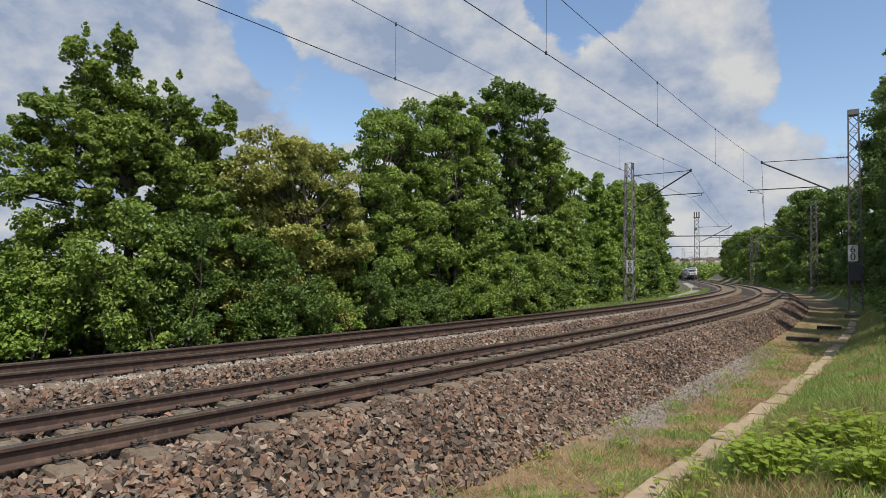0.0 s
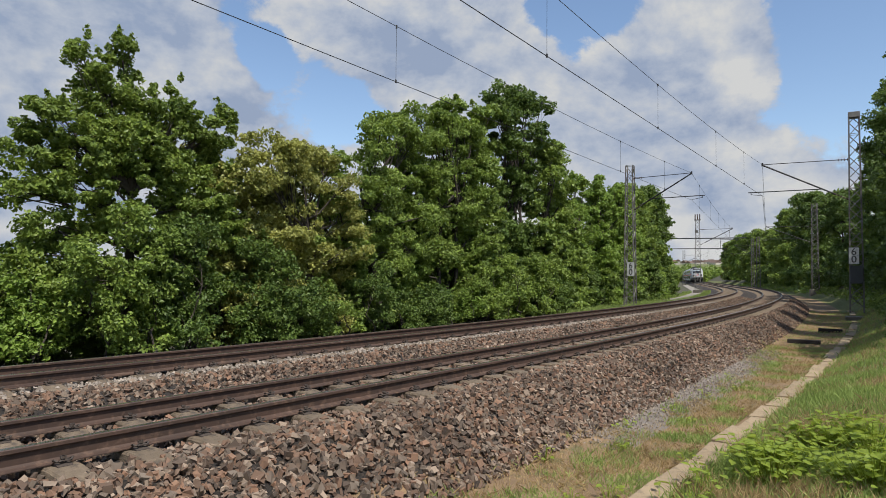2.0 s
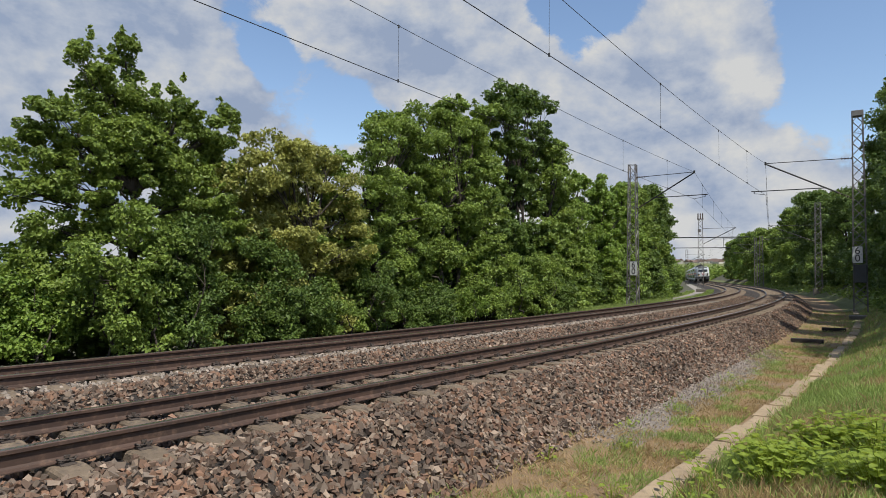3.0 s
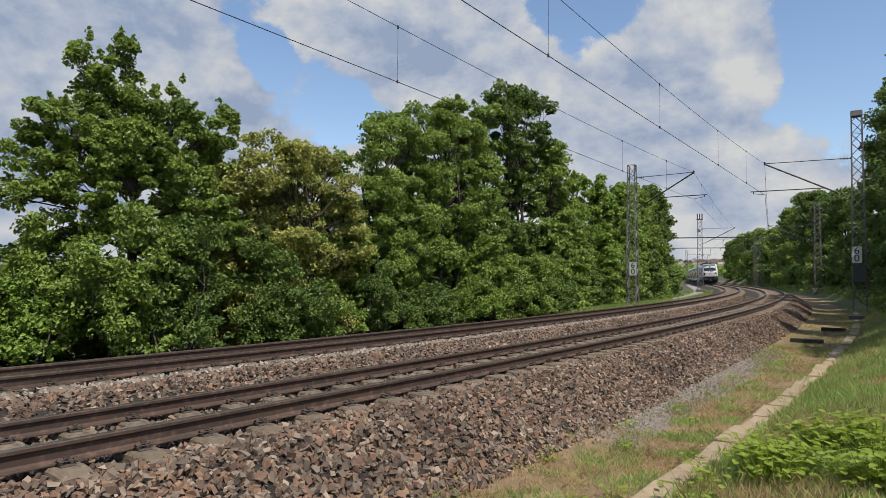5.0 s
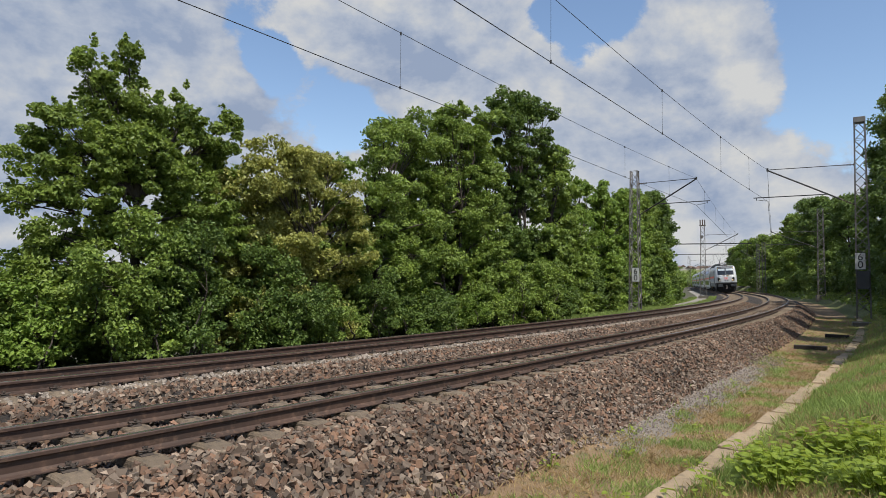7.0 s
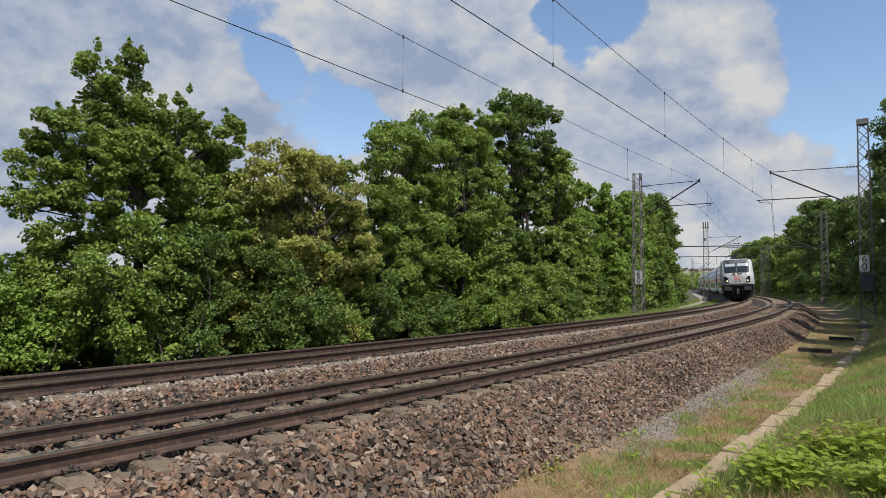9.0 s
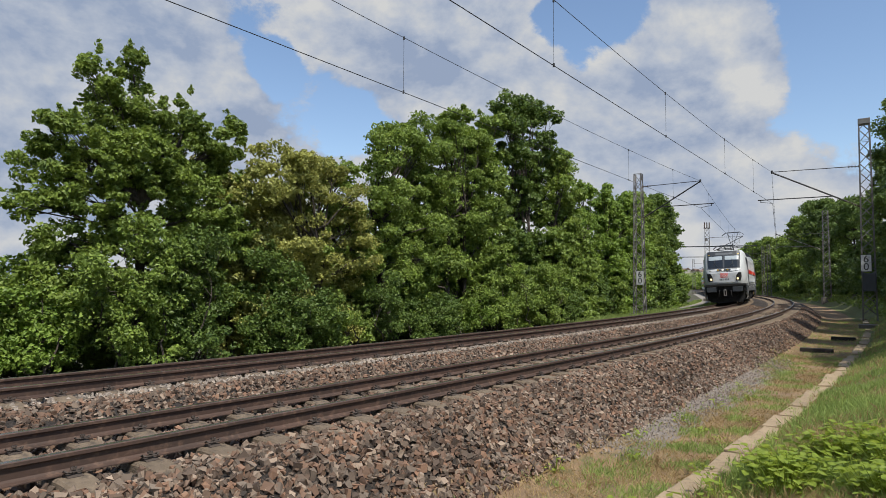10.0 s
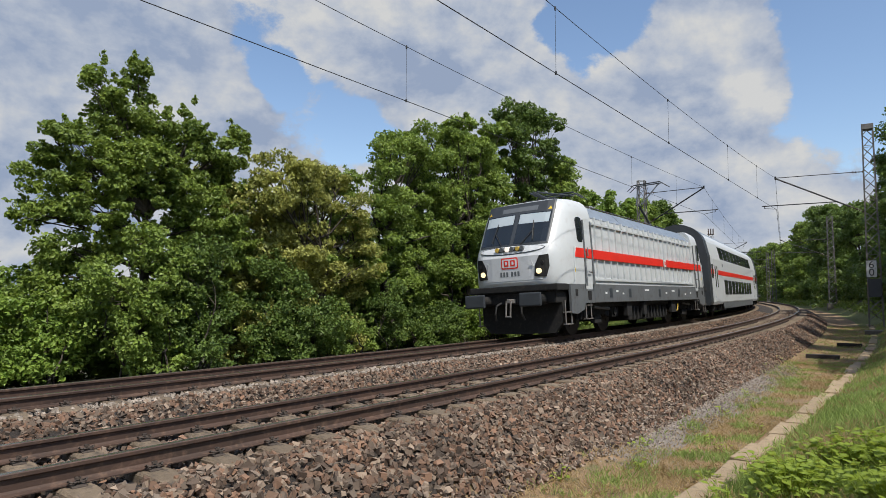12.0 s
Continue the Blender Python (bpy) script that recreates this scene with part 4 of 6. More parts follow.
def build_engine():
    e = tagged(new("locomotive"), "white electric locomotive with a red side stripe, headlights lit, on rails", "locomotive")
    cab = cab_mesh()
    mats(cab, M["white_paint"])
    for k, turn in enumerate((0, 180)):
        R = pose(0, 0, 0, 0, 0, turn)
        c = part("cab", cab, None, e, at=R)
        # grey lower front
        part("front_panel", on_front([(-0.98, 1.60), (0.98, 1.60), (1.02, 1.80), (1.00, 2.32), (-1.00, 2.32), (-1.02, 1.80)], 0.008), M["front_grey"], c, "silver grey nose panel")
        # dark frame that holds both windscreens and the lamp band under the roof
        part("screen_frame", on_front([(-1.10, 2.58), (1.10, 2.58), (1.12, 3.62), (1.10, 3.88), (-1.10, 3.88), (-1.12, 3.62)], 0.025), M["dark_grey"], c, "black surround of the windscreens")
        for sy in (-1, 1):
            part("windscreen", on_front([(sy * 0.06, 2.63), (sy * 1.05, 2.64), (sy * 1.06, 3.52), (sy * 0.06, 3.54)], 0.032), M["glass"], c, "dark glossy windscreen pane")
            part("sun_blind", on_front([(sy * 0.09, 3.22), (sy * 1.02, 3.20), (sy * 1.03, 3.49), (sy * 0.09, 3.51)], 0.037), M["blind"], c, "pale lowered sun blind")
            part("wiper", simple(lambda bm: [rod(bm, (front_x(0, 2.6) + 0.06, sy * 0.30 , 2.58), (front_x(0, 3.0) + 0.06, sy * 0.62, 3.0), 0.014, 5),
                                             rod(bm, (front_x(0, 2.70) + 0.05, sy * 0.66, 2.70), (front_x(0, 3.28) + 0.05, sy * 0.58, 3.28), 0.014, 5)]), M["rubber"], c)
            # lamp housings low in the corners
            h_ = part("headlight_housing", on_front([(sy * 0.76, 1.68), (sy * 1.08, 1.66), (sy * 1.16, 1.95), (sy * 1.15, 2.26), (sy * 0.93, 2.24), (sy * 0.80, 2.0)], 0.03, 0.06), M["black"], c, "black angular headlight housing")
            part("headlight", simple(lambda bm: rod(bm, (front_x(0.90, 1.82) - 0.02, sy * 0.90, 1.82), (front_x(0.90, 1.82) + 0.06, sy * 0.90, 1.82), 0.075, 16)), M["lamp"] if k == 0 else M["front_grey"], h_, "round warm lit headlight" if k == 0 else "")
            part("tail_light", simple(lambda bm: rod(bm, (front_x(1.0, 2.05) - 0.02, sy * 1.0, 2.05), (front_x(1.0, 2.05) + 0.055, sy * 1.0, 2.05), 0.05, 12)), M["black"], h_)
            part("handrail", simple(lambda bm: [rod(bm, (front_x(0.92, 1.66) + 0.05, sy * 0.74, 1.95), (front_x(0.70, 2.2) + 0.06, sy * 0.70, 2.12), 0.014, 6)]), M["white_paint"], c)
            part("warning_sign", on_front([(sy * 1.0 - 0.06, 3.58), (sy * 1.0 + 0.06, 3.58), (sy * 1.0, 3.67)], 0.034), M["yellow"], c)
        part("centre_post", on_front(rect(-0.05, 0.05, 2.62, 3.55), 0.034), M["dark_grey"], c)
        part("destination_display", on_front(rect(-0.55, 0.62, 3.60, 3.74), 0.032), M["number"], c, "dark destination display with dim writing")
        # grey oval lamp shelf under the windscreens
        def oval(a_, h_):
            return [(a_ * math.cos(t_), 2.47 + h_ * (1.0 if math.sin(t_) > 0 else 1.25) * math.sin(t_)) for t_ in np.linspace(0, 2 * math.pi, 25)[:-1]]
        part("shelf_edge", on_front(oval(1.06, 0.115), 0.018, 0.04), M["dark_grey"], c)
        shelf = part("lamp_shelf", on_front(oval(1.03, 0.095), 0.03, 0.05), M["front_grey"], c, "silver lamp shelf below the windscreens")
        part("lamp_recess", on_front(rect(-0.46, 0.46, 2.42, 2.54, 0.04), 0.045, 0.05), M["black"], shelf)
        for y, material, r_ in ((-0.40, "amber", 0.065), (-0.26, "sill_grey", 0.065), (-0.07, "lamp_top", 0.075), (0.08, "sill_grey", 0.065), (0.26, "amber", 0.065), (0.40, "sill_grey", 0.065)):
            part("lamp", simple(lambda bm: rod(bm, (front_x(y, 2.48), y, 2.48), (front_x(y, 2.48) + 0.11, y, 2.48), r_, 12)), M[material], shelf)
        # brand plate as a plain red frame with two bars, number as bars
        plate = part("brand_plate", on_front(rect(-0.27, 0.27, 1.93, 2.24, 0.05), 0.014), M["red_paint"], c, "red framed white brand plate")
        part("brand_field", on_front(rect(-0.235, 0.235, 1.965, 2.205, 0.03), 0.018), M["brand_white"], plate)
        for sy in (-1, 1):
            part("brand_mark", on_front(rect(sy * 0.105 - 0.075, sy * 0.105 + 0.075, 2.0, 2.17, 0.02), 0.022), M["red_paint"], plate)
            part("brand_gap", on_front(rect(sy * 0.105 - 0.03, sy * 0.105 + 0.03, 2.04, 2.13, 0.01), 0.025), M["brand_white"], plate)
        for i in range(6):
            y = -0.29 + i * 0.10 + (0.06 if i > 2 else 0)
            part("number_bar", on_front(rect(y - 0.032, y + 0.032, 1.72, 1.85), 0.013), M["number"], c)
        # side of the cab: window, door, rails
        for sign in (1, -1):
            part("cab_window", on_side(rect(6.90, 7.32, 2.64, 3.36, 0.12), 0.006, sign), M["glass"], c, "narrow dark cab side window")
            d_ = part("cab_door", on_side(rect(6.28, 6.82, 1.30, 3.36, 0.05), 0.004, sign), M["white_paint"], c, "white cab door")
            for x in (6.26, 6.86):
                part("door_rail", simple(lambda bm: rod(bm, (x, sign * 1.53, 1.40), (x, sign * 1.49, 3.30), 0.028, 6)), M["sill_grey"], d_)
            part("door_handle", simple(lambda bm: rod(bm, (6.72, sign * 1.55, 2.25), (6.72, sign * 1.55, 2.50), 0.018, 6)), M["steel"], d_)
            part("grab_bar", simple(lambda bm: rod(bm, (6.40, sign * 1.53, 1.80), (6.65, sign * 1.53, 1.80), 0.018, 6)), M["steel"], d_)
            part("handrail", simple(lambda bm: rod(bm, (7.72, sign * 1.50, 1.50), (7.60, sign * 1.51, 2.50), 0.018, 6)), M["white_paint"], c)
            part("warning_sign", on_side(rect(7.55, 7.60, 1.78, 1.90), 0.006, sign), M["yellow"], c)
            # steps under the door and behind the buffer
            for x, hi, lo in ((6.55, 1.22, 0.45), (8.05, 1.0, 0.35)):
                lad = part("step", simple(lambda bm: [rod(bm, (x + dx, sign * 1.40, hi), (x + dx, sign * 1.40, lo), 0.02, 6) for dx in (-0.2, 0.2)] +
                                          [box(bm, x - 0.2, sign * 1.40 - 0.08, z, x + 0.2, sign * 1.40 + 0.05, z + 0.03) for z in (lo, (lo + hi) / 2)]), M["steel"], e, at=R)
        # front frame, buffers, coupling, plough
        hs = part("buffer_beam", simple(lambda bm: (box(bm, 7.7, -1.42, 1.28, 8.74, 1.42, 1.46, 0.03), box(bm, 7.4, -1.30, 0.95, 8.60, 1.30, 1.30, 0.03))), M["black"], e, at=R)
        for sy in (-1, 1):
            b_ = part("buffer", simple(lambda bm: (rod(bm, (8.5, sy * 0.875, 1.06), (9.1, sy * 0.875, 1.06), 0.15, 14), rod(bm, (9.05, sy * 0.875, 1.06), (9.32, sy * 0.875, 1.06), 0.11, 12))), M["black"], hs, "black side buffer")
            part("buffer_head", simple(lambda bm: box(bm, 9.30, sy * 0.875 - 0.33, 0.88, 9.38, sy * 0.875 + 0.33, 1.24, 0.04)), M["dark_grey"], hs, "grey rectangular buffer plate")
            part("brake_hose", simple(lambda bm: [rod(bm, a, b, 0.028, 6) for a, b in zip([(8.7, sy * 0.38, 1.0), (8.95, sy * 0.40, 0.92), (9.0, sy * 0.42, 0.7)], [(8.95, sy * 0.40, 0.92), (9.0, sy * 0.42, 0.7), (8.9, sy * 0.46, 0.52)])]), M["rubber"], hs)
            part("sand_pipe", simple(lambda bm: rod(bm, (7.9, sy * 0.78, 0.75), (7.45, sy * 0.76, 0.10), 0.025, 6)), M["black"], hs)
        part("coupling_hook", simple(lambda bm: (box(bm, 8.6, -0.05, 0.98, 8.98, 0.05, 1.10, 0.02), [rod(bm, a, b, 0.026, 6) for a, b in (((8.95, -0.07, 1.05), (9.02, -0.07, 0.62)), ((8.95, 0.07, 1.05), (9.02, 0.07, 0.62)), ((9.02, -0.09, 0.62), (9.02, 0.09, 0.62)))])), M["steel"], hs)
        part("snow_plough", simple(lambda bm: prism(bm, [(-1.30, 0.98), (1.30, 0.98), (1.28, 0.42), (1.05, 0.14), (0, 0.12), (-1.05, 0.14), (-1.28, 0.42)], "x", 8.10, 8.22)), M["black"], e, at=R)
        for sy in (-1, 1):
            part("plough_bracket", simple(lambda bm: box(bm, 7.6, sy * 0.7 - 0.05, 0.4, 8.2, sy * 0.7 + 0.05, 1.0, 0.01)), M["black"], e, at=R)
        # corner skirts below the cab
        for sign in (1, -1):
            part("skirt", simple(lambda bm: prism(bm, [(7.95, 1.45), (7.95, 0.66), (7.55, 0.62), (7.0, 0.74), (6.9, 0.92), (6.15, 0.92), (6.15, 1.45)], "y", min(sign * 1.40, sign * 1.465), max(sign * 1.40, sign * 1.465))), M["sill_grey"], e, "grey lower skirt", at=R)
            part("floor_pocket", on_side(rect(7.46, 7.62, 1.12, 1.30), 0.012, sign), M["black"], e, at=R)
            part("floor_pocket", on_side(rect(6.42, 6.68, 1.0, 1.26), 0.012, sign), M["black"], e, at=R)
    # machine room between the cabs
    body = part("machine_room", simple(lambda bm: prism(bm, [(-1.44, 0.92), (1.44, 0.92), (1.45, 2.3), (1.43, 3.42), (1.02, 3.84), (-1.02, 3.84), (-1.43, 3.42), (-1.45, 2.3)], "x", -6.16, 6.16)), M["white_paint"], e)
    for sign in (1, -1):
        part("sill", simple(lambda bm: box(bm, -6.15, min(sign * 1.40, sign * 1.475), 0.92, 6.15, max(sign * 1.40, sign * 1.475), 1.46, 0.01)), M["sill_grey"], e, "dark grey sill with small stencilled marks")
        for i, (x, w, z) in enumerate(((5.2, 0.16, 1.2), (4.2, 0.22, 1.26), (3.6, 0.14, 1.18), (1.0, 0.5, 1.30), (-1.5, 0.2, 1.2), (-2.5, 0.4, 1.28), (-4.4, 0.2, 1.15), (-5.3, 0.16, 1.2))):
            part("stencil_bar", on_side(rect(x - w / 2, x + w / 2, z - 0.03, z + 0.03), 0.012, sign, width=lambda z_: 1.472), M["brand_white"], e)
        for x in (4.75, 2.9, -0.6, -3.4):
            part("sill_hatch", on_side(rect(x - 0.13, x + 0.13, 1.06, 1.34, 0.02), 0.010, sign, width=lambda z_: 1.472), M["dark_grey"], e)
        # ribs of the side wall, with a rail above and below
        rib = simple(lambda bm: box(bm, -0.022, -0.045, 0, 0.022, 0.045, 1.62, 0.008))
        rib = mesh_of(rib, "rib"); mats(rib, M["white_paint"])
        for i in range(20):
            part("rib", rib, None, body, at=pose(-5.85 + i * 0.615, sign * 1.455, 1.64))
        for z in (1.56, 3.22):
            part("side_rail", simple(lambda bm: box(bm, -6.05, min(sign * 1.43, sign * 1.485), z, 6.05, max(sign * 1.43, sign * 1.485), z + 0.08, 0.01)), M["white_paint"], body)
        short = mesh_of(simple(lambda bm: box(bm, -0.032, -0.045, 0, 0.032, 0.045, 0.16, 0.008)), "rib_head"); mats(short, M["white_paint"])
        for i in range(20):
            part("rib_head", short, None, body, at=pose(-5.85 + i * 0.615, sign * 1.455, 3.30))
        # red stripe over ribs and cab sides
        for a, b in ((-6.15, -1.75), (-1.25, 6.15)):
            part("red_stripe", on_side(rect(a, b, 2.20, 2.47), 0.066, sign, 0.08, width=lambda z_: 1.45), M["red_paint"], e, "red stripe along the side")
        for a, b in ((6.15, 7.55), (-7.55, -6.15)):
            tip = 0.12 if a > 0 else -0.12
            o_ = [(a, 2.20), (b if a < 0 else b + 0.02, 2.20), (b - (0.10 if a > 0 else 0), 2.47), (a + (0.10 if a < 0 else 0), 2.47)]
            part("red_stripe", on_side(o_, 0.012, sign), M["red_paint"], e)
        part("side_mark", on_side(rect(-1.62, -1.38, 2.20, 2.47, 0.02), 0.070, sign, width=lambda z_: 1.45), M["brand_white"], e)
        for k in (-1, 1):
            part("side_mark_bar", on_side(rect(-1.5 + k * 0.05 - 0.035, -1.5 + k * 0.05 + 0.035, 2.26, 2.41), 0.074, sign, width=lambda z_: 1.45), M["red_paint"], e)
        # sloping roof panels
        for i in range(4):
            x0 = -6.1 + i * 3.07
            part("roof_panel", simple(lambda bm: prism(bm, [(sign * 1.435, 3.44), (sign * 1.03, 3.865), (sign * 0.9, 3.90), (sign * 0.9, 3.84), (sign * 1.02, 3.82), (sign * 1.42, 3.40)], "x", x0, x0 + 3.03)), M["roof_grey"], e, "blue grey sloping roof panel")
    part("roof_deck", simple(lambda bm: box(bm, -6.1, -0.9, 3.83, 6.1, 0.9, 3.875)), M["sill_grey"], e)
    for x, l, w, h_ in ((0.2, 1.4, 0.9, 0.22), (2.3, 0.9, 0.6, 0.26), (-2.1, 0.8, 0.7, 0.2)):
        part("roof_box", simple(lambda bm: box(bm, x - l / 2, -w / 2, 3.87, x + l / 2, w / 2, 3.87 + h_, 0.04)), M["dark_grey"], e)
    part("busbar", simple(lambda bm: (rod(bm, (-4.4, 0.25, 4.22), (4.4, 0.25, 4.22), 0.02, 6), [rod(bm, (x, 0.25, 3.86), (x, 0.25, 4.22), 0.045, 8) for x in (-3.5, -1.2, 1.2, 3.5)])), M["insulator"], e)
    pantograph(e, 5.6, False, -1)
    pantograph(e, -5.1, True, -1)
    # under the floor
    part("underframe", simple(lambda bm: box(bm, -8.2, -1.25, 0.78, 8.2, 1.25, 0.95)), M["black"], e)
    part("transformer_tank", simple(lambda bm: (box(bm, -2.3, -1.20, 0.28, 2.3, 1.20, 0.8, 0.05), [box(bm, x, -1.27, 0.34, x + 0.1, 1.27, 0.76, 0.01) for x in np.arange(-2.1, 2.1, 0.4)])), M["black"], e)
    for sign in (1, -1):
        for x, l in ((2.75, 0.5), (-2.8, 0.6), (1.0, 0.35)):
            part("equipment_box", simple(lambda bm: box(bm, x - l / 2, min(sign * 1.22, sign * 1.38), 0.45, x + l / 2, max(sign * 1.22, sign * 1.38), 0.90, 0.02)), M["black"], e)
        part("cable_loop", simple(lambda bm: [rod(bm, (-3.2 + 0.3 * math.cos(a), sign * 1.36, 0.80 + 0.30 * math.sin(a)), (-3.2 + 0.3 * math.cos(a + 0.4), sign * 1.36, 0.80 + 0.3 * math.sin(a + 0.4)), 0.02, 5) for a in np.arange(3.2, 6.1, 0.4)]), M["amber"], e)
    for x in (5.2, -5.2):
        build_bogie(e, x, 2.6, 0.625)
    return e


CZ = [0.35, 0.62, 0.75, 1.2, 2.4, 2.95, 3.80, 4.0, 4.2, 4.4, 4.56, 4.63]
CW = [1.20, 1.34, 1.39, 1.39, 1.39, 1.39, 1.235, 1.15, 0.99, 0.76, 0.42, 0.0]


def coach_y(z):
    return float(np.interp(z, CZ, CW))


def build_coach(first):
    c = tagged(new("coach"), "white double-deck passenger coach with red stripe and dark windows", "coach")
    L = 13.15
    prof = [(-w, z) for w, z in zip(CW[1:], CZ[1:])] + [(w, z) for w, z in list(zip(CW[1:-1], CZ[1:-1]))[::-1]]
    part("body", simple(lambda bm: prism(bm, prof, "x", -L + 0.5, L - 0.5)), M["white_paint"], c)
    for sx in (1, -1):
        part("end_cowl", simple(lambda bm: prism(bm, [(y * 1.01, 0.9 + (z - 0.9) * 1.012) for y, z in prof], "x", min(sx * (L - 0.85), sx * L), max(sx * (L - 0.85), sx * L))), M["dark_grey"], c, "dark grey end of the coach")
        part("gangway", simple(lambda bm: box(bm, min(sx * L, sx * (L + 0.3)), -0.75, 1.1, max(sx * L, sx * (L + 0.3)), 0.75, 3.3, 0.05)), M["rubber"], c)
        for sy in (-1, 1):
            part("buffer", simple(lambda bm: (rod(bm, (sx * (L - 0.1), sy * 0.875, 1.06), (sx * (L + 0.22), sy * 0.875, 1.06), 0.13, 10), box(bm, min(sx * (L + 0.2), sx * (L + 0.25)), sy * 0.875 - 0.25, 0.9, max(sx * (L + 0.2), sx * (L + 0.25)), sy * 0.875 + 0.25, 1.22))), M["black"], c)
    part("roof", simple(lambda bm: prism(bm, [(-1.07, 4.10), (-0.78, 4.41), (-0.43, 4.575), (0, 4.645), (0.43, 4.575), (0.78, 4.41), (1.07, 4.10)], "x", -L + 0.9, L - 0.9)), M["roof_grey"], c)
    for sign in (1, -1):
        part("red_stripe", on_side(rect(-L + 0.85, L - 0.85, 2.16, 2.40), 0.010, sign, width=coach_y), M["red_paint"], c, "red stripe along the side")
        part("skirt", on_side([(-8.2, 0.36), (8.2, 0.36), (8.6, 0.80), (-8.6, 0.80)], 0.012, sign, width=lambda z: 1.36), M["sill_grey"], c, "grey lower skirt")
        for i in range(9):
            x = -7.6 + i * 1.70
            w_ = part("window", on_side(rect(x, x + 1.45, 1.12, 1.92, 0.06), 0.008, sign, width=coach_y), M["rubber"], c)
            part("pane", on_side(rect(x + 0.05, x + 1.40, 1.17, 1.87, 0.05), 0.014, sign, width=coach_y), M["glass"], w_)
        for i in range(10):
            x = -8.6 + i * 1.72
            w_ = part("window", on_side(rect(x, x + 1.60, 3.02, 3.72), 0.006, sign, 0.05, width=coach_y), M["rubber"], c)
            part("pane", on_side(rect(x + 0.05, x + 1.55, 3.07, 3.67), 0.012, sign, 0.05, width=coach_y), M["glass"], w_)
        for x in (10.55, -10.55):
            door = part("coach_door", on_side(rect(x - 0.7, x + 0.7, 0.78, 2.95, 0.04), 0.014, sign, width=coach_y), M["white_paint"], c)
            for dx in (-0.33, 0.33):
                part("door_window", on_side(rect(x + dx - 0.14, x + dx + 0.14, 1.5, 2.6, 0.05), 0.020, sign, width=coach_y), M["glass"], door)
            part("end_window", on_side(rect(x + (1.0 if x > 0 else -1.5), x + (1.5 if x > 0 else -1.0), 1.95, 2.65, 0.06), 0.014, sign, width=coach_y), M["glass"], c)
        part("car_label", on_side(rect(7.7, 8.0, 2.62, 2.80), 0.008, sign, width=coach_y), M["number"], c)
    part("underframe", simple(lambda bm: (box(bm, -8.3, -1.2, 0.3, 8.3, 1.2, 0.7), box(bm, -L + 0.2, -1.15, 0.78, L - 0.2, 1.15, 1.0))), M["black"], c)
    for x in (10.0, -10.0):
        build_bogie(c, x, 2.5, 0.46, first)
    return c


def car_pose(t, back, half):
    s = S_LAST + V_TRAIN * (12 - t) + back
    a, b = spot_v(s - half, -TRACKS, DZ_F + CANT_F / 2), spot_v(s + half, -TRACKS, DZ_F + CANT_F / 2)
    d = a - b
    return (Matrix.Translation((a + b) / 2) @ Matrix.Rotation(math.atan2(d.y, d.x), 4, "Z") @ Matrix.Rotation(-math.asin(d.z / d.length), 4, "Y")
            @ Matrix.Rotation(math.atan2(CANT_F, 1.507), 4, "X"))


engine = build_engine()
coach = build_coach(True)
n_keyed = len(WHEELSETS)
engine.scale = coach.scale = (1.0, 1.07, 1.095)      # full cross-section of the rolling stock
TRAIN = [(engine, 8.75, 5.2), (coach, 8.75 + 9.45 + 13.4, 10.0)]
for k in range(1, 5):
    TRAIN.append((tagged(copy_thing(coach, Matrix()), group="coaches of the train"), 8.75 + 9.45 + 13.4 + 26.8 * k, 10.0))
tagged(coach, group="coaches of the train")


def motions():
    for ob, back, half in TRAIN:
        walk(ob, [(i * 0.25, car_pose(i * 0.25, back, half)) for i in range(49)])
    for ob, r, place, keyed in WHEELSETS:
        if keyed:
            walk(ob, [(i / 30, Matrix.Translation(place) @ Matrix.Rotation(V_TRAIN * i / 30 / r, 4, "Y")) for i in range(361)])


# ---------------------------------------------------------------- masts and wires
M["sign"] = mat("sign_white", (0.62, 0.62, 0.60), (0.54, 0.54, 0.52), 3, 0.5, c3=(0.42, 0.41, 0.38), fine=9)
M["sign_black"] = mat("sign_black", (0.02, 0.02, 0.02), (0.03, 0.03, 0.03), 8, 0.5)


def text_mesh(text, size):
    cu = bpy.data.curves.new("digit", "FONT")
    cu.body, cu.size, cu.align_x, cu.align_y, cu.extrude = text, size, "CENTER", "CENTER", 0.003
    ob = new("digit", cu)
    me = bpy.data.meshes.new_from_object(ob.evaluated_get(bpy.context.evaluated_depsgraph_get()))
    bpy.data.objects.remove(ob)
    bpy.data.curves.remove(cu)
    return me


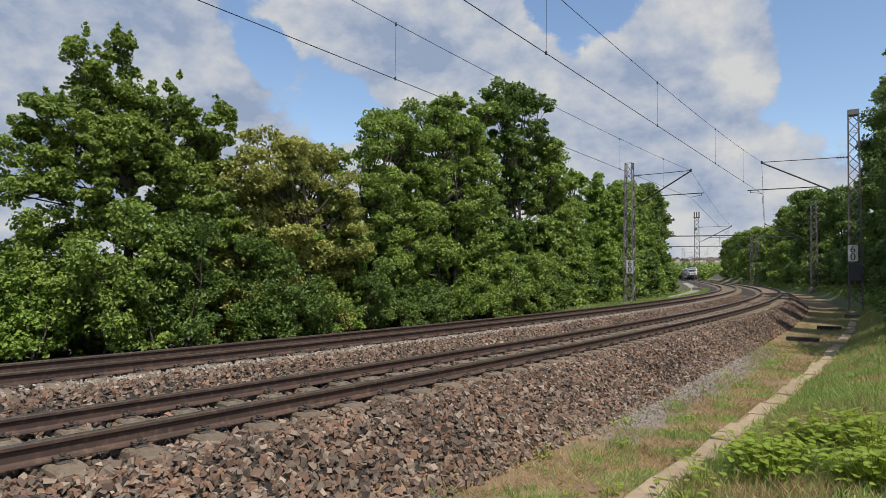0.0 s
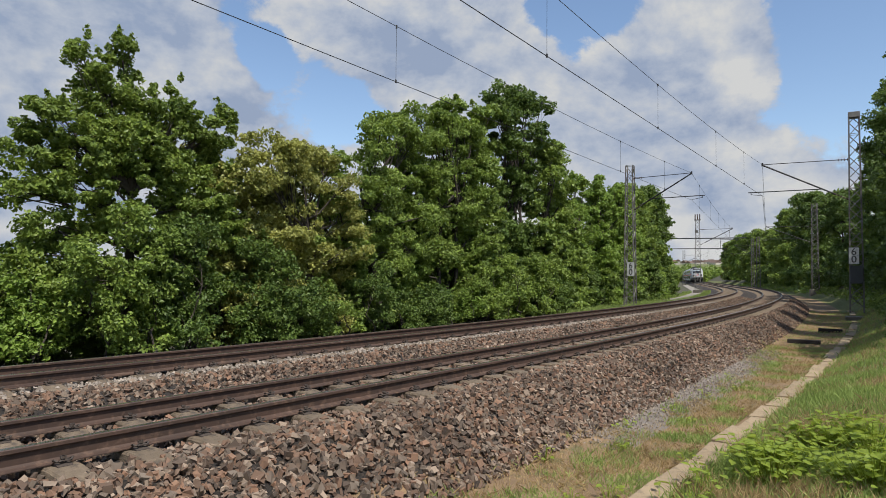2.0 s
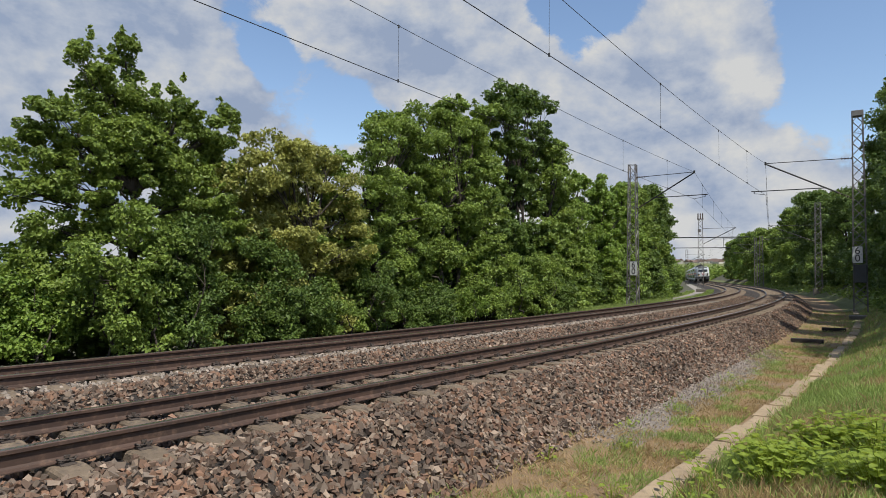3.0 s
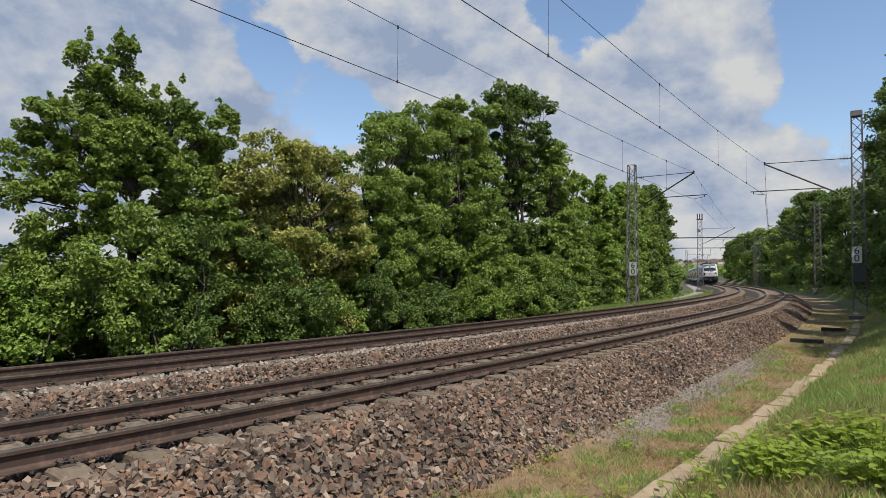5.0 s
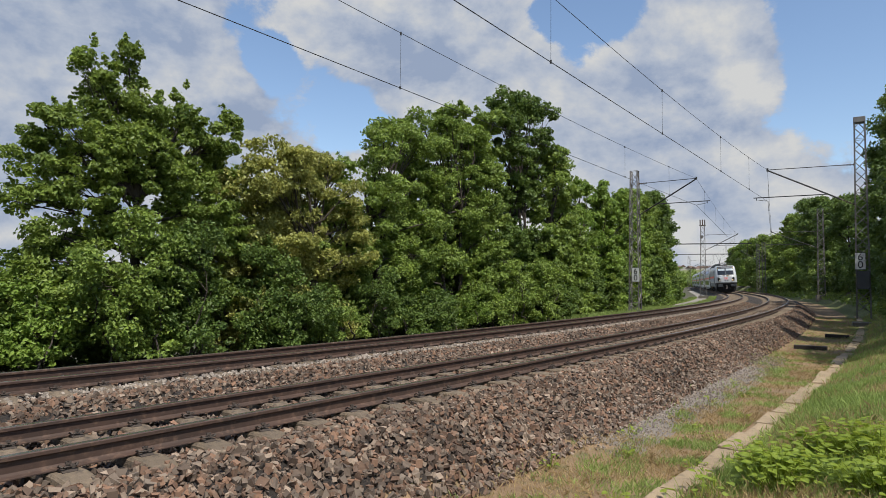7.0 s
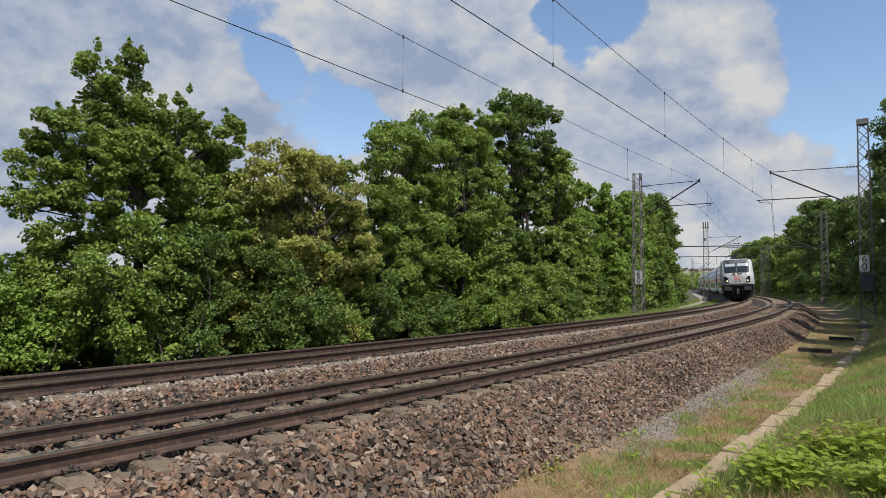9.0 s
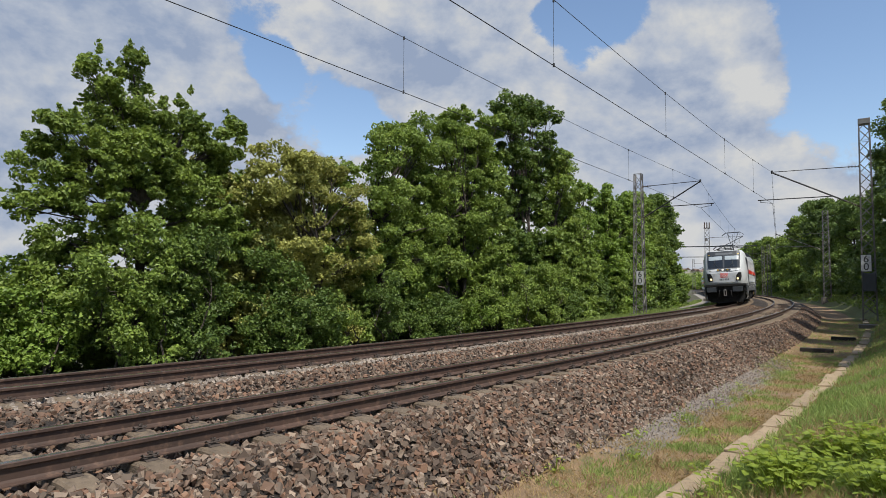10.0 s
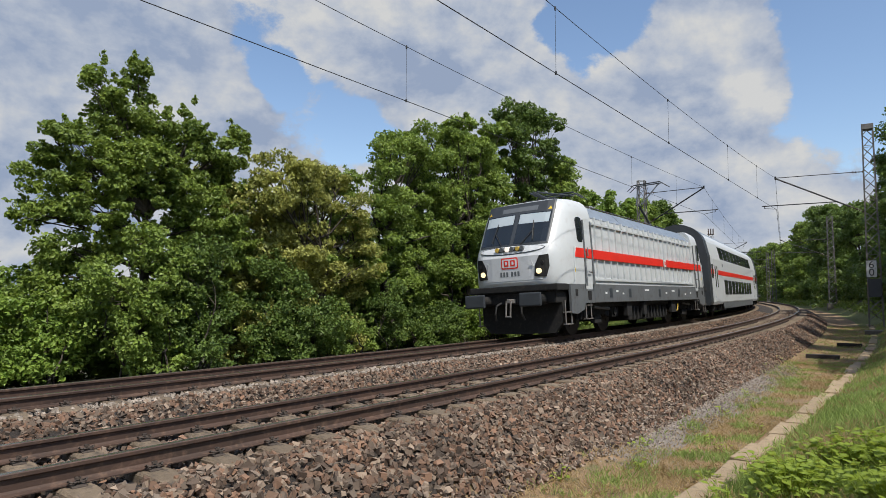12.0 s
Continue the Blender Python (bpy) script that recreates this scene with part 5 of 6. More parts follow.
def build_mast(s, o, z0, height, w0, w1, label, side, plate=None, head=False, cap=False):
    """Lattice mast: four angle legs, crossed lacing on each face, foot plinth; side: +1 when the track lies at smaller offsets."""
    mast = tagged(new("catenary_mast"), label, "mast", "lattice masts of the overhead line")
    mast.matrix_basis = along(s, o, z0)

    def corner(a, b, z):
        w = w0 + (w1 - w0) * z / height
        return Vector((a * w / 2, b * w / 2, z))
    for a in (-1, 1):
        for b in (-1, 1):
            part("leg", simple(lambda bm: (angle_bar(bm, corner(a, b, -0.3), corner(a, b, height), 0.075, 0.014, 0), angle_bar(bm, corner(a, b, -0.3) , corner(a, b, height), 0.075, 0.014, math.pi / 2))), M["steel"], mast)
    n = int(height / 0.58)
    faces = [((-1, -1), (1, -1)), ((1, -1), (1, 1)), ((1, 1), (-1, 1)), ((-1, 1), (-1, -1))]
    for c in faces:
        for i in range(n):
            za, zb = height * i / n, height * (i + 1) / n
            p, q = (c[0], c[1]) if i % 2 else (c[1], c[0])
            part("lacing_bar", simple(lambda bm: angle_bar(bm, corner(*p, za), corner(*q, zb), 0.05, 0.012, math.pi / 4)), M["steel"], mast)
            if i % 5 == 0 or i == n - 1:
                part("cross_bar", simple(lambda bm: angle_bar(bm, corner(*c[0], zb), corner(*c[1], zb), 0.06, 0.012, 0)), M["steel"], mast)
    part("plinth", simple(lambda bm: box(bm, -w0 / 2 - 0.22, -w0 / 2 - 0.22, -0.9, w0 / 2 + 0.22, w0 / 2 + 0.22, -0.5 if cap else 0.05, 0.03)), M["foundation"], mast, "weathered concrete plinth")
    if cap:
        part("top_frame", simple(lambda bm: box(bm, -w1 / 2 - 0.04, -w1 / 2 - 0.04, height - 0.28, w1 / 2 + 0.04, w1 / 2 + 0.04, height + 0.02, 0.02)), M["steel"], mast, "flat steel box on the mast top")
    if plate:
        zc, y0 = plate
        sgn = part("distance_sign", simple(lambda bm: box(bm, -0.24, -0.012, -0.45, 0.24, 0.012, 0.45, 0.008)), M["sign"], mast, "white kilometre board with the digits 6 and 0", at=pose(y0, -w0 / 2 - 0.3, zc))
        part("sign_edge", simple(lambda bm: [box(bm, a, -0.015, b, c, -0.012, d) for a, b, c, d in ((-0.24, -0.45, 0.24, -0.43), (-0.24, 0.43, 0.24, 0.45), (-0.24, -0.43, -0.225, 0.43), (0.225, -0.43, 0.24, 0.43))]), M["sign_black"], sgn)
        for ch, dz in (("6", 0.20), ("0", -0.20)):
            me = text_mesh(ch, 0.52)
            mats(me, M["sign_black"])
            part("digit", me, None, sgn, at=pose(0, -0.018, dz, 90, 0, 0))
    if cap:
        part("cable_box", simple(lambda bm: box(bm, -0.3, -w0 / 2 - 0.2, 1.25, 0.28, -w0 / 2 + 0.05, 2.2, 0.03)), M["dark_grey"], mast, "dark cable box under the board")
    if head:
        part("mast_switch", simple(lambda bm: [rod(bm, (dx, 0, height), (dx, 0, height + 0.75), 0.07, 8) for dx in (-0.28, 0.0, 0.28)] + [box(bm, -0.4, -0.15, height - 0.05, 0.4, 0.15, height + 0.06, 0.01)]), M["insulator"], mast, "insulated switch on the mast top")
        part("drive_box", simple(lambda bm: box(bm, -0.3, -0.35, height - 1.7, 0.05, -0.1, height - 1.3, 0.02)), M["steel"], mast)
    return mast


def insul(bm, a, b, n=4):
    a, b = Vector(a), Vector(b)
    rod(bm, a, b, 0.022, 6)
    for k in range(n):
        p = a.lerp(b, (k + 0.5) / n); q = a.lerp(b, (k + 0.8) / n)
        rod(bm, p, q, 0.06, 8)


def build_bracket(s, o_mast, o_wire, z_top, z_wire, z_foot, label):
    """Cantilever: top tie, bracket tube, registration tube and steady arm, seen square to the line."""
    br = tagged(new("cantilever"), label, "cantilever", "cantilevers of the overhead line")
    br.matrix_basis = along(s, o_mast, 0)
    d = o_wire - o_mast
    k = 1 if d > 0 else -1
    end = Vector((d, 0, z_top))
    part("top_tie", simple(lambda bm: rod(bm, (k * 0.75, 0, z_top - 0.06), end, 0.022, 6)), M["wire"], br)
    part("tie_insulator", simple(lambda bm: insul(bm, (k * 0.22, 0, z_top - 0.08), (k * 0.78, 0, z_top - 0.06))), M["insulator"], br)
    foot = Vector((k * 0.25, 0, z_foot))
    part("bracket_tube", simple(lambda bm: rod(bm, foot.lerp(end, 0.15), end + Vector((0, 0, -0.03)), 0.042, 8)), M["wire"], br)
    part("tube_insulator", simple(lambda bm: insul(bm, foot, foot.lerp(end, 0.17), 5)), M["insulator"], br)
    zr = z_wire + 0.22
    u = (zr - z_foot) / (z_top - z_foot)
    start = foot.lerp(end, min(0.92, max(0.2, u)))
    part("registration_tube", simple(lambda bm: rod(bm, (start.x, 0, zr), (d + k * 0.75, 0, zr + 0.02), 0.028, 8)), M["wire"], br)
    part("steady_arm", simple(lambda bm: (rod(bm, (d + k * 0.6, 0, zr), (d + k * 0.6, 0, zr - 0.13), 0.02, 6), rod(bm, (d + k * 0.6, 0, zr - 0.10), (d, 0, z_wire + 0.02), 0.014, 6))), M["wire"], br)
    part("clamp", simple(lambda bm: rod(bm, end + Vector((0, 0, -0.09)), end + Vector((0, 0, 0.09)), 0.05, 8)), M["wire"], br)
    return br


def wire_run(bm, pts, r, n=5):
    """One unbroken round wire through the points."""
    rings = []
    for i, p in enumerate(pts):
        way = (pts[min(i + 1, len(pts) - 1)] - pts[max(i - 1, 0)]).to_track_quat("Z", "Y").to_matrix()
        rings.append([bm.verts.new(p + way @ Vector((math.cos(2 * math.pi * k / n) * r, math.sin(2 * math.pi * k / n) * r, 0))) for k in range(n)])
    for a, b in zip(rings[:-1], rings[1:]):
        for k in range(n):
            bm.faces.new((a[k], a[(k + 1) % n], b[(k + 1) % n], b[k]))


def build_wires(name, base, off, z_wire, z_top, sag, droppers, label):
    """Contact wire, carrying wire with its sag, and the droppers, from support to support."""
    thing = tagged(new(name), label, "overhead wires")
    sup = [-3.0, 36.5, 84.0, 132.0, 182.0]
    pts = [spot_v(s, base + off, z_wire) for s in sup]
    for (a, b), (s0, s1) in zip(zip(pts[:-1], pts[1:]), zip(sup[:-1], sup[1:])):
        part("contact_wire", simple(lambda bm: rod(bm, a, b, 0.0095, 5, cap=False)), M["wire"], thing)
        up = Vector((0, 0, z_top - z_wire))
        P = [a.lerp(b, i / 12) + up - Vector((0, 0, sag * (1 - (2 * i / 12 - 1) ** 2))) for i in range(13)]
        part("carrying_wire", simple(lambda bm: wire_run(bm, P, 0.008)), M["wire"], thing)
        for j, sd in enumerate([d for d in droppers if s0 < d < s1] if s0 < 36 else np.arange(s0 + 5, s1 - 2, 9)):
            u = (sd - s0) / (s1 - s0)
            lo = a.lerp(b, u)
            hi = lo + up - Vector((0, 0, sag * (1 - (2 * u - 1) ** 2)))
            part("dropper", simple(lambda bm: (rod(bm, lo, hi, 0.0045, 5), rod(bm, lo - Vector((0, 0, 0.03)), lo + Vector((0, 0, 0.05)), 0.022, 6), rod(bm, hi - Vector((0, 0, 0.05)), hi + Vector((0, 0, 0.03)), 0.022, 6))), M["wire"], thing)


def build_line():
    build_mast(36.5, -7.15, -0.38, 9.0, 0.62, 0.42, "grey lattice steel mast with a white distance board", 1, plate=(2.35, 0.2))
    build_mast(36.5, 4.85, 0.0, 10.45, 0.62, 0.46, "tall grey lattice steel mast with distance board on the bank", -1, plate=(2.72, -0.12), cap=True)
    build_mast(84.0, -7.55, -0.15, 9.2, 0.72, 0.5, "grey lattice steel mast with switch gear on top", 1, head=True)
    build_mast(84.0, 5.7, 0.15, 10.6, 0.75, 0.55, "slim grey lattice steel mast before the wooded bank", -1)
    build_mast(132.0, 4.6, -0.3, 10.0, 0.7, 0.5, "distant grey lattice steel mast at the outside of the curve", -1)
    build_mast(138.0, 4.3, -0.3, 10.0, 0.6, 0.4, "distant grey lattice steel mast at the outside of the curve", -1)
    build_mast(182.0, -8.0, -0.4, 9.5, 0.8, 0.55, "distant grey lattice steel mast beside the line", 1)
    build_mast(-3.0, 12.0, 0.6, 10.0, 0.62, 0.46, "grey lattice steel mast on the bank beside the camera", -1)
    build_mast(-3.0, -7.4, -0.38, 9.0, 0.62, 0.42, "grey lattice steel mast before the hedge", 1)
    for s, om, ow, zt, zw, zf, in ((36.5, -7.15, -3.42, 7.86, 6.2, 5.75), (36.5, 4.85, 0.43, 8.02, 6.2, 5.75), (84.0, -7.55, -3.42, 7.86, 6.2, 5.75), (84.0, 5.7, 0.43, 8.02, 6.2, 5.9), (-3.0, -7.4, -3.42, 7.86, 6.2, 5.75), (132, 4.6, 0.43, 8.02, 6.2, 5.9), (182, -8.0, -3.42, 7.86, 6.2, 5.8)):
        build_bracket(s, om, ow, zt, zw, zf, "dark steel cantilever holding the overhead wires")
    build_wires("overhead_wires", 0.0, 0.43, 6.2, 8.02, 0.42, (1.5, 9.1, 16.9, 24.9, 31.0), "thin dark contact wire hung from a carrying wire")
    build_wires("overhead_wires", -TRACKS, 0.46, 6.2, 7.86, 0.34, (0.5, 8.5, 16.4, 24.2, 30.9), "thin dark contact wire hung from a carrying wire")
    # return feeders along the far masts
    feed = tagged(new("feeder_line"), "thin dark feeder cables strung along the masts", "cable")
    for s0, s1, o0, o1, z0, z1 in ((84, 132, 5.7, 4.6, 9.6, 9.4), (84, 132, 5.7, 4.6, 9.0, 8.9)):
        a, b = spot_v(s0, o0 - 0.4, z0), spot_v(s1, o1 - 0.4, z1)
        part("cable", simple(lambda bm: wire_run(bm, [a.lerp(b, i / 8) - Vector((0, 0, 0.8 * (1 - (i / 4 - 1) ** 2))) for i in range(9)], 0.012)), M["wire"], feed)
    # cross beams over the far tracks
    for s, z in ((112, 8.3), (150, 8.2)):
        g = tagged(new("gantry_beam"), "dark horizontal gantry beam over the far tracks", "gantry")
        part("beam", simple(lambda bm: wire_run(bm, [spot_v(s, -12.5, z), spot_v(s, 0.5, z)], 0.09)), M["wire"], g)
        part("post", simple(lambda bm: rod(bm, spot_v(s, -12.4, -1.2), spot_v(s, -12.4, z), 0.13, 8)), M["steel"], g)
        for o_ in (-3.5, -0.2):
            part("hanger", simple(lambda bm: wire_run(bm, [spot_v(s, o_, z), spot_v(s, o_, 6.6), spot_v(s, o_ - 0.6, 6.3)], 0.03)), M["wire"], g)


build_line()


# ---------------------------------------------------------------- trough, path, distance
def build_trough():
    t = tagged(new("cable_trough"), "weathered concrete cable trough covers in a row", "cable trough", kind="structure")
    rng = np.random.default_rng(3)
    s, var = -2.0, []
    for k in range(4):
        bm = bmesh.new()
        box(bm, -0.14, -0.49, -0.16, 0.14, 0.49, 0.0, 0.018)
        for v in bm.verts:
            v.co += Vector(rng.normal(0, 0.004, 3))
        me = mesh_of(bm, "cover_slab"); mats(me, M["concrete"]); var.append(me)
    while s < 48:
        part("cover_slab", var[rng.integers(4)], None, t, at=along(s + 0.5, float(kerb_o(s + 0.5)) + 0.15 + rng.normal(0, 0.018), -0.665 + rng.normal(0, 0.015)) @ pose(0, 0, 0, rng.normal(0, 1.0), rng.normal(0, 2.0), rng.normal(0, 1.2)))
        s += 1.0


def strip(name, s0, s1, o0, o1, dz, material, label, step=2.0):
    ss = np.arange(s0, s1 + 0.1, step)
    oo = np.linspace(o0, o1, 4)
    V = np.concatenate([spot(np.full(4, s), oo, ground_z(np.full(4, s), oo) + dz) for s in ss])
    F = [(i * 4 + j, i * 4 + j + 1, (i + 1) * 4 + j + 1, (i + 1) * 4 + j) for i in range(len(ss) - 1) for j in range(3)]
    bm = bmesh.new(); bm.from_mesh(raw_mesh(name, V, F))
    bmesh.ops.recalc_face_normals(bm, faces=bm.faces)
    ext = bmesh.ops.extrude_face_region(bm, geom=list(bm.faces))
    for v in ext["geom"]:
        if isinstance(v, bmesh.types.BMVert):
            v.co.z -= 0.15
    return tagged(part(name, bm, material), label, "path", kind="structure")


def build_distance():
    rng = np.random.default_rng(9)
    # wooded ridge far behind the curve
    C = []
    for k in range(260):
        az, d = radians(rng.uniform(12, 31)), rng.uniform(330, 470)
        z = rng.uniform(-3, 3) + (d - 330) * 0.035
        c = np.array([math.sin(az) * d, math.cos(az) * d, z])
        g = rng.normal(0, 1, (150, 3)); g /= np.linalg.norm(g, axis=1)[:, None]
        C.append(c + g * np.array([4.0, 4.0, 3.6]) * rng.uniform(0.6, 1.0, (150, 1)))
    C = np.concatenate(C)
    me = raw_mesh("far_woods", leaf_cloud(C, np.full(len(C), 1.3)[0], rng, np.zeros_like(C), sides=3), leaf_faces(len(C), 3), LEAF["mid"])
    tagged(new("far_woods", me), "distant green woods behind the railway curve", "woods", kind="stuff")
    # low hill with a few houses
    n = 60
    az = np.radians(np.linspace(-5, 50, n))
    rows = []
    for d, h in ((480, -6), (620, 6), (800, 15), (1000, 21), (1300, 19), (1700, -8)):
        wob = np.array([noise.noise(Vector((a * 9, d * 0.01, 1))) for a in az])
        rows.append(np.stack([np.sin(az) * d, np.cos(az) * d, h + wob * 7 * (h > 0)], 1))
    V = np.concatenate(rows)
    F = [(i * n + j, i * n + j + 1, (i + 1) * n + j + 1, (i + 1) * n + j) for i in range(5) for j in range(n - 1)]
    tagged(new("hill", raw_mesh("hill", V, F, M["meadow"], True)), "low green hill on the horizon", "hill", kind="structure")
    house_wall = mat("house_wall", (0.62, 0.58, 0.52), (0.55, 0.51, 0.46), 0.3, 0.9)
    tile = mat("roof_tile", (0.17, 0.115, 0.09), (0.13, 0.09, 0.075), 0.4, 0.9)
    pane = M["glass"]
    for k in range(16):
        a, d = radians(20.6 + k * 0.42 + rng.uniform(-0.15, 0.15)), rng.uniform(800, 1000)
        z = np.interp(d, [620, 800, 1000], [5, 14, 20])
        w, l, h = rng.uniform(6, 9), rng.uniform(7, 11), rng.uniform(3.5, 5.5)
        hs = tagged(new("house"), "small pale house with a tiled roof on the hill", "house", "houses on the hill")
        hs.matrix_basis = pose(math.sin(a) * d, math.cos(a) * d, z, 0, 0, rng.uniform(0, 180))
        part("wall", simple(lambda bm: box(bm, -w / 2, -l / 2, -3, w / 2, l / 2, h)), house_wall, hs)
        part("roof", simple(lambda bm: prism(bm, [(-w / 2 - 0.5, h), (w / 2 + 0.5, h), (0, h + w * 0.42)], "y", -l / 2 - 0.4, l / 2 + 0.4)), tile, hs)
        for sx in (-1, 1):
            for q in (-0.25, 0.25):
                part("window", simple(lambda bm: box(bm, sx * w / 2 - 0.05, q * l - 0.7, h - 3, sx * w / 2 + 0.05, q * l + 0.7, h - 1.4)), pane, hs)


def build_slabs():
    # two pairs of near-black low blocks set into the grass strip
    for s, o, l, w in ((21.5, 3.3, 0.55, 0.95), (27.5, 3.8, 0.5, 0.85)):
        sl = tagged(new("timber_slab"), "dark low slab lying in the grass strip", "timber")
        sl.matrix_basis = along(s, o, float(ground_z(s, o)))
        part("baulk", simple(lambda bm: box(bm, -w / 2, -l / 2, -0.05, w / 2, -0.02, 0.16, 0.02)), M["timber"], sl)
        part("baulk", simple(lambda bm: box(bm, -w / 2 + 0.1, 0.02, -0.05, w / 2, l / 2, 0.14, 0.02)), M["timber"], sl)


M["timber"] = mat("dark_slab", (0.035, 0.028, 0.022), (0.02, 0.016, 0.013), 5, 0.9, 0.5, 30)
build_slabs()
build_trough()
strip("path", 48, 175, -7.2, -8.5, 0.05, M["path"], "pale worn concrete footpath beside the mast")
build_distance()


# ---------------------------------------------------------------- ballast, grass and weeds
def stone_shapes(rng, n=14):
    base = np.array([(x, y, z) for x in (-1, 1) for y in (-1, 1) for z in (-1, 1)], float)
    return [base * rng.uniform(0.45, 1.15, (8, 3)) + rng.normal(0, 0.14, (8, 3)) for _ in range(n)]


CUBE = np.array([(0, 1, 3), (0, 3, 2), (4, 6, 7), (4, 7, 5), (0, 4, 5), (0, 5, 1), (2, 3, 7), (2, 7, 6), (0, 2, 6), (0, 6, 4), (1, 5, 7), (1, 7, 3)])


def rotations(rng, n):
    q = rng.normal(0, 1, (n, 4)); q /= np.linalg.norm(q, axis=1)[:, None]
    w, x, y, z = q.T
    return np.stack([np.stack([1 - 2 * (y * y + z * z), 2 * (x * y - z * w), 2 * (x * z + y * w)], -1),
                     np.stack([2 * (x * y + z * w), 1 - 2 * (x * x + z * z), 2 * (y * z - x * w)], -1),
                     np.stack([2 * (x * z - y * w), 2 * (y * z + x * w), 1 - 2 * (x * x + y * y)], -1)], 1)


def on_sleeper(s, o):
    """True where a sleeper lies."""
    ph = np.abs(((s + 0.5 + 0.3) % 0.6) - 0.3)
    return (ph < 0.125) & ((np.abs(o) < 1.15) | (np.abs(o + TRACKS) < 1.05))


def scatter(rng, s0, s1, o0, o1, density):
    n = int((s1 - s0) * (o1 - o0) * density)
    return rng.uniform(s0, s1, n), rng.uniform(o0, o1, n)


def stone_mesh(name, rng, s, o, size, material, lift=0.0):
    keep = ~on_sleeper(s, o) & (np.abs(np.abs(o) - 0.7535) > 0.10) & (np.abs(np.abs(o + TRACKS) - 0.7535) > 0.10)
    s, o = s[keep], o[keep]
    n = len(s)
    shp = np.array(stone_shapes(rng))[rng.integers(0, 14, n)]
    sc = size * rng.uniform(0.6, 1.35, n)[:, None] * rng.uniform(0.75, 1.2, (n, 3))
    V = np.einsum("nij,nkj->nki", rotations(rng, n), shp * (sc * np.array([1.2, 1.0, 0.72]))[:, None, :])
    P = spot(s, o, ground_z(s, o) + lift + rng.uniform(-0.020, 0.045, n))
    V = V + P[:, None, :]
    F = (CUBE[None] + (np.arange(n) * 8)[:, None, None]).reshape(-1, 3)
    return raw_mesh(name, V.reshape(-1, 3), F, material)


def build_ballast():
    rng = np.random.default_rng(21)
    bed = tagged(new("ballast_bed"), "brown and grey crushed stone ballast round the sleepers", "ballast", kind="structure")
    # single stones on the shoulder next to the camera
    shapes = []
    for sh in stone_shapes(rng, 12):
        me = raw_mesh("stone", sh * 0.037, CUBE, M["stone"]); shapes.append(me)
    for k in range(300):
        s, o = rng.uniform(0.3, 6.5), rng.uniform(1.5, 2.45)
        q = Euler(rng.uniform(0, 6.28, 3)).to_matrix().to_4x4()
        part("stone", shapes[rng.integers(12)], None, bed, at=Matrix.Translation(spot_v(s, o, float(ground_z(s, o)) + 0.025)) @ q @ Matrix.Diagonal((*rng.uniform(0.8, 1.35, 3), 1)))
    S_, O_ = [], []
    for reg in ((-3, 9, 1.3, 2.6, 620), (9, 18, 1.3, 2.5, 500), (18, 32, 1.3, 2.5, 240), (32, 52, 1.3, 2.5, 100), (-5, 14, -0.68, 0.68, 380), (14, 30, -0.68, 0.68, 200),
                (-4, 14, -2.6, -0.85, 400), (14, 30, -2.6, -0.85, 230), (30, 55, -2.6, -0.85, 95), (-4, 25, 0.85, 1.3, 420), (-5, 18, -4.55, -3.2, 120), (30, 60, -0.68, 0.68, 150), (18, 45, -4.55, -3.2, 60)):
        a, b = scatter(rng, *reg); S_.append(a); O_.append(b)
    s, o = np.concatenate(S_), np.concatenate(O_)
    me = stone_mesh("ballast_stones", rng, s, o, 0.0275, M["ballast"])
    tagged(part("ballast_stones", me, None, bed), kind="stuff")
    a, b = scatter(rng, -4, 40, -3.02, -2.5, 400)
    keep = rng.random(len(a)) < np.clip(1.2 - np.abs(b + 2.86) * 2.6, 0.05, 1)
    tagged(part("pale_stones", stone_mesh("pale_stones", rng, a[keep], b[keep], 0.024, M["ballast_pale"], 0.012), None, bed, "pale crushed stones along the rail"), kind="stuff")
    # fine grit at the foot of the shoulder
    a, b = scatter(rng, 5, 18, 2.25, 3.1, 460)
    tagged(part("grit", stone_mesh("grit", rng, a, b, 0.012, M["ballast_pale"], 0.0), None, bed, "pale grit at the foot of the ballast"), kind="stuff")


def blades(rng, s, o, length, width, lean=0.45, dz=0.0):
    n = len(s)
    P = spot(s, o, ground_z(s, o) + dz)
    d = rng.normal(0, 1, (n, 2)); d /= np.linalg.norm(d, axis=1)[:, None]
    L = length * rng.uniform(0.45, 1.3, n)
    tip = np.column_stack([d * (L * rng.uniform(0.1, 1.0, n) * lean)[:, None], L * rng.uniform(0.7, 1.0, n)])
    mid = tip * np.array([0.35, 0.35, 0.6])
    t = rng.uniform(0, 6.28, n)
    w = np.column_stack([np.cos(t), np.sin(t), np.zeros(n)]) * (width * rng.uniform(0.6, 1.3, n))[:, None]
    V = np.stack([P - w / 2, P + w / 2, P + mid + w * 0.4, P + tip, P + mid - w * 0.4], 1)
    return V.reshape(-1, 3), np.arange(n * 5).reshape(n, 5)


def patchy(s, o, scale, lo, hi, seed, rng):
    v = np.array([noise.noise(Vector((a * scale, b * scale, seed))) for a, b in zip(s, o)]) * 0.5 + 0.5
    return rng.random(len(s)) < np.clip((v - lo) / (hi - lo), 0, 1)


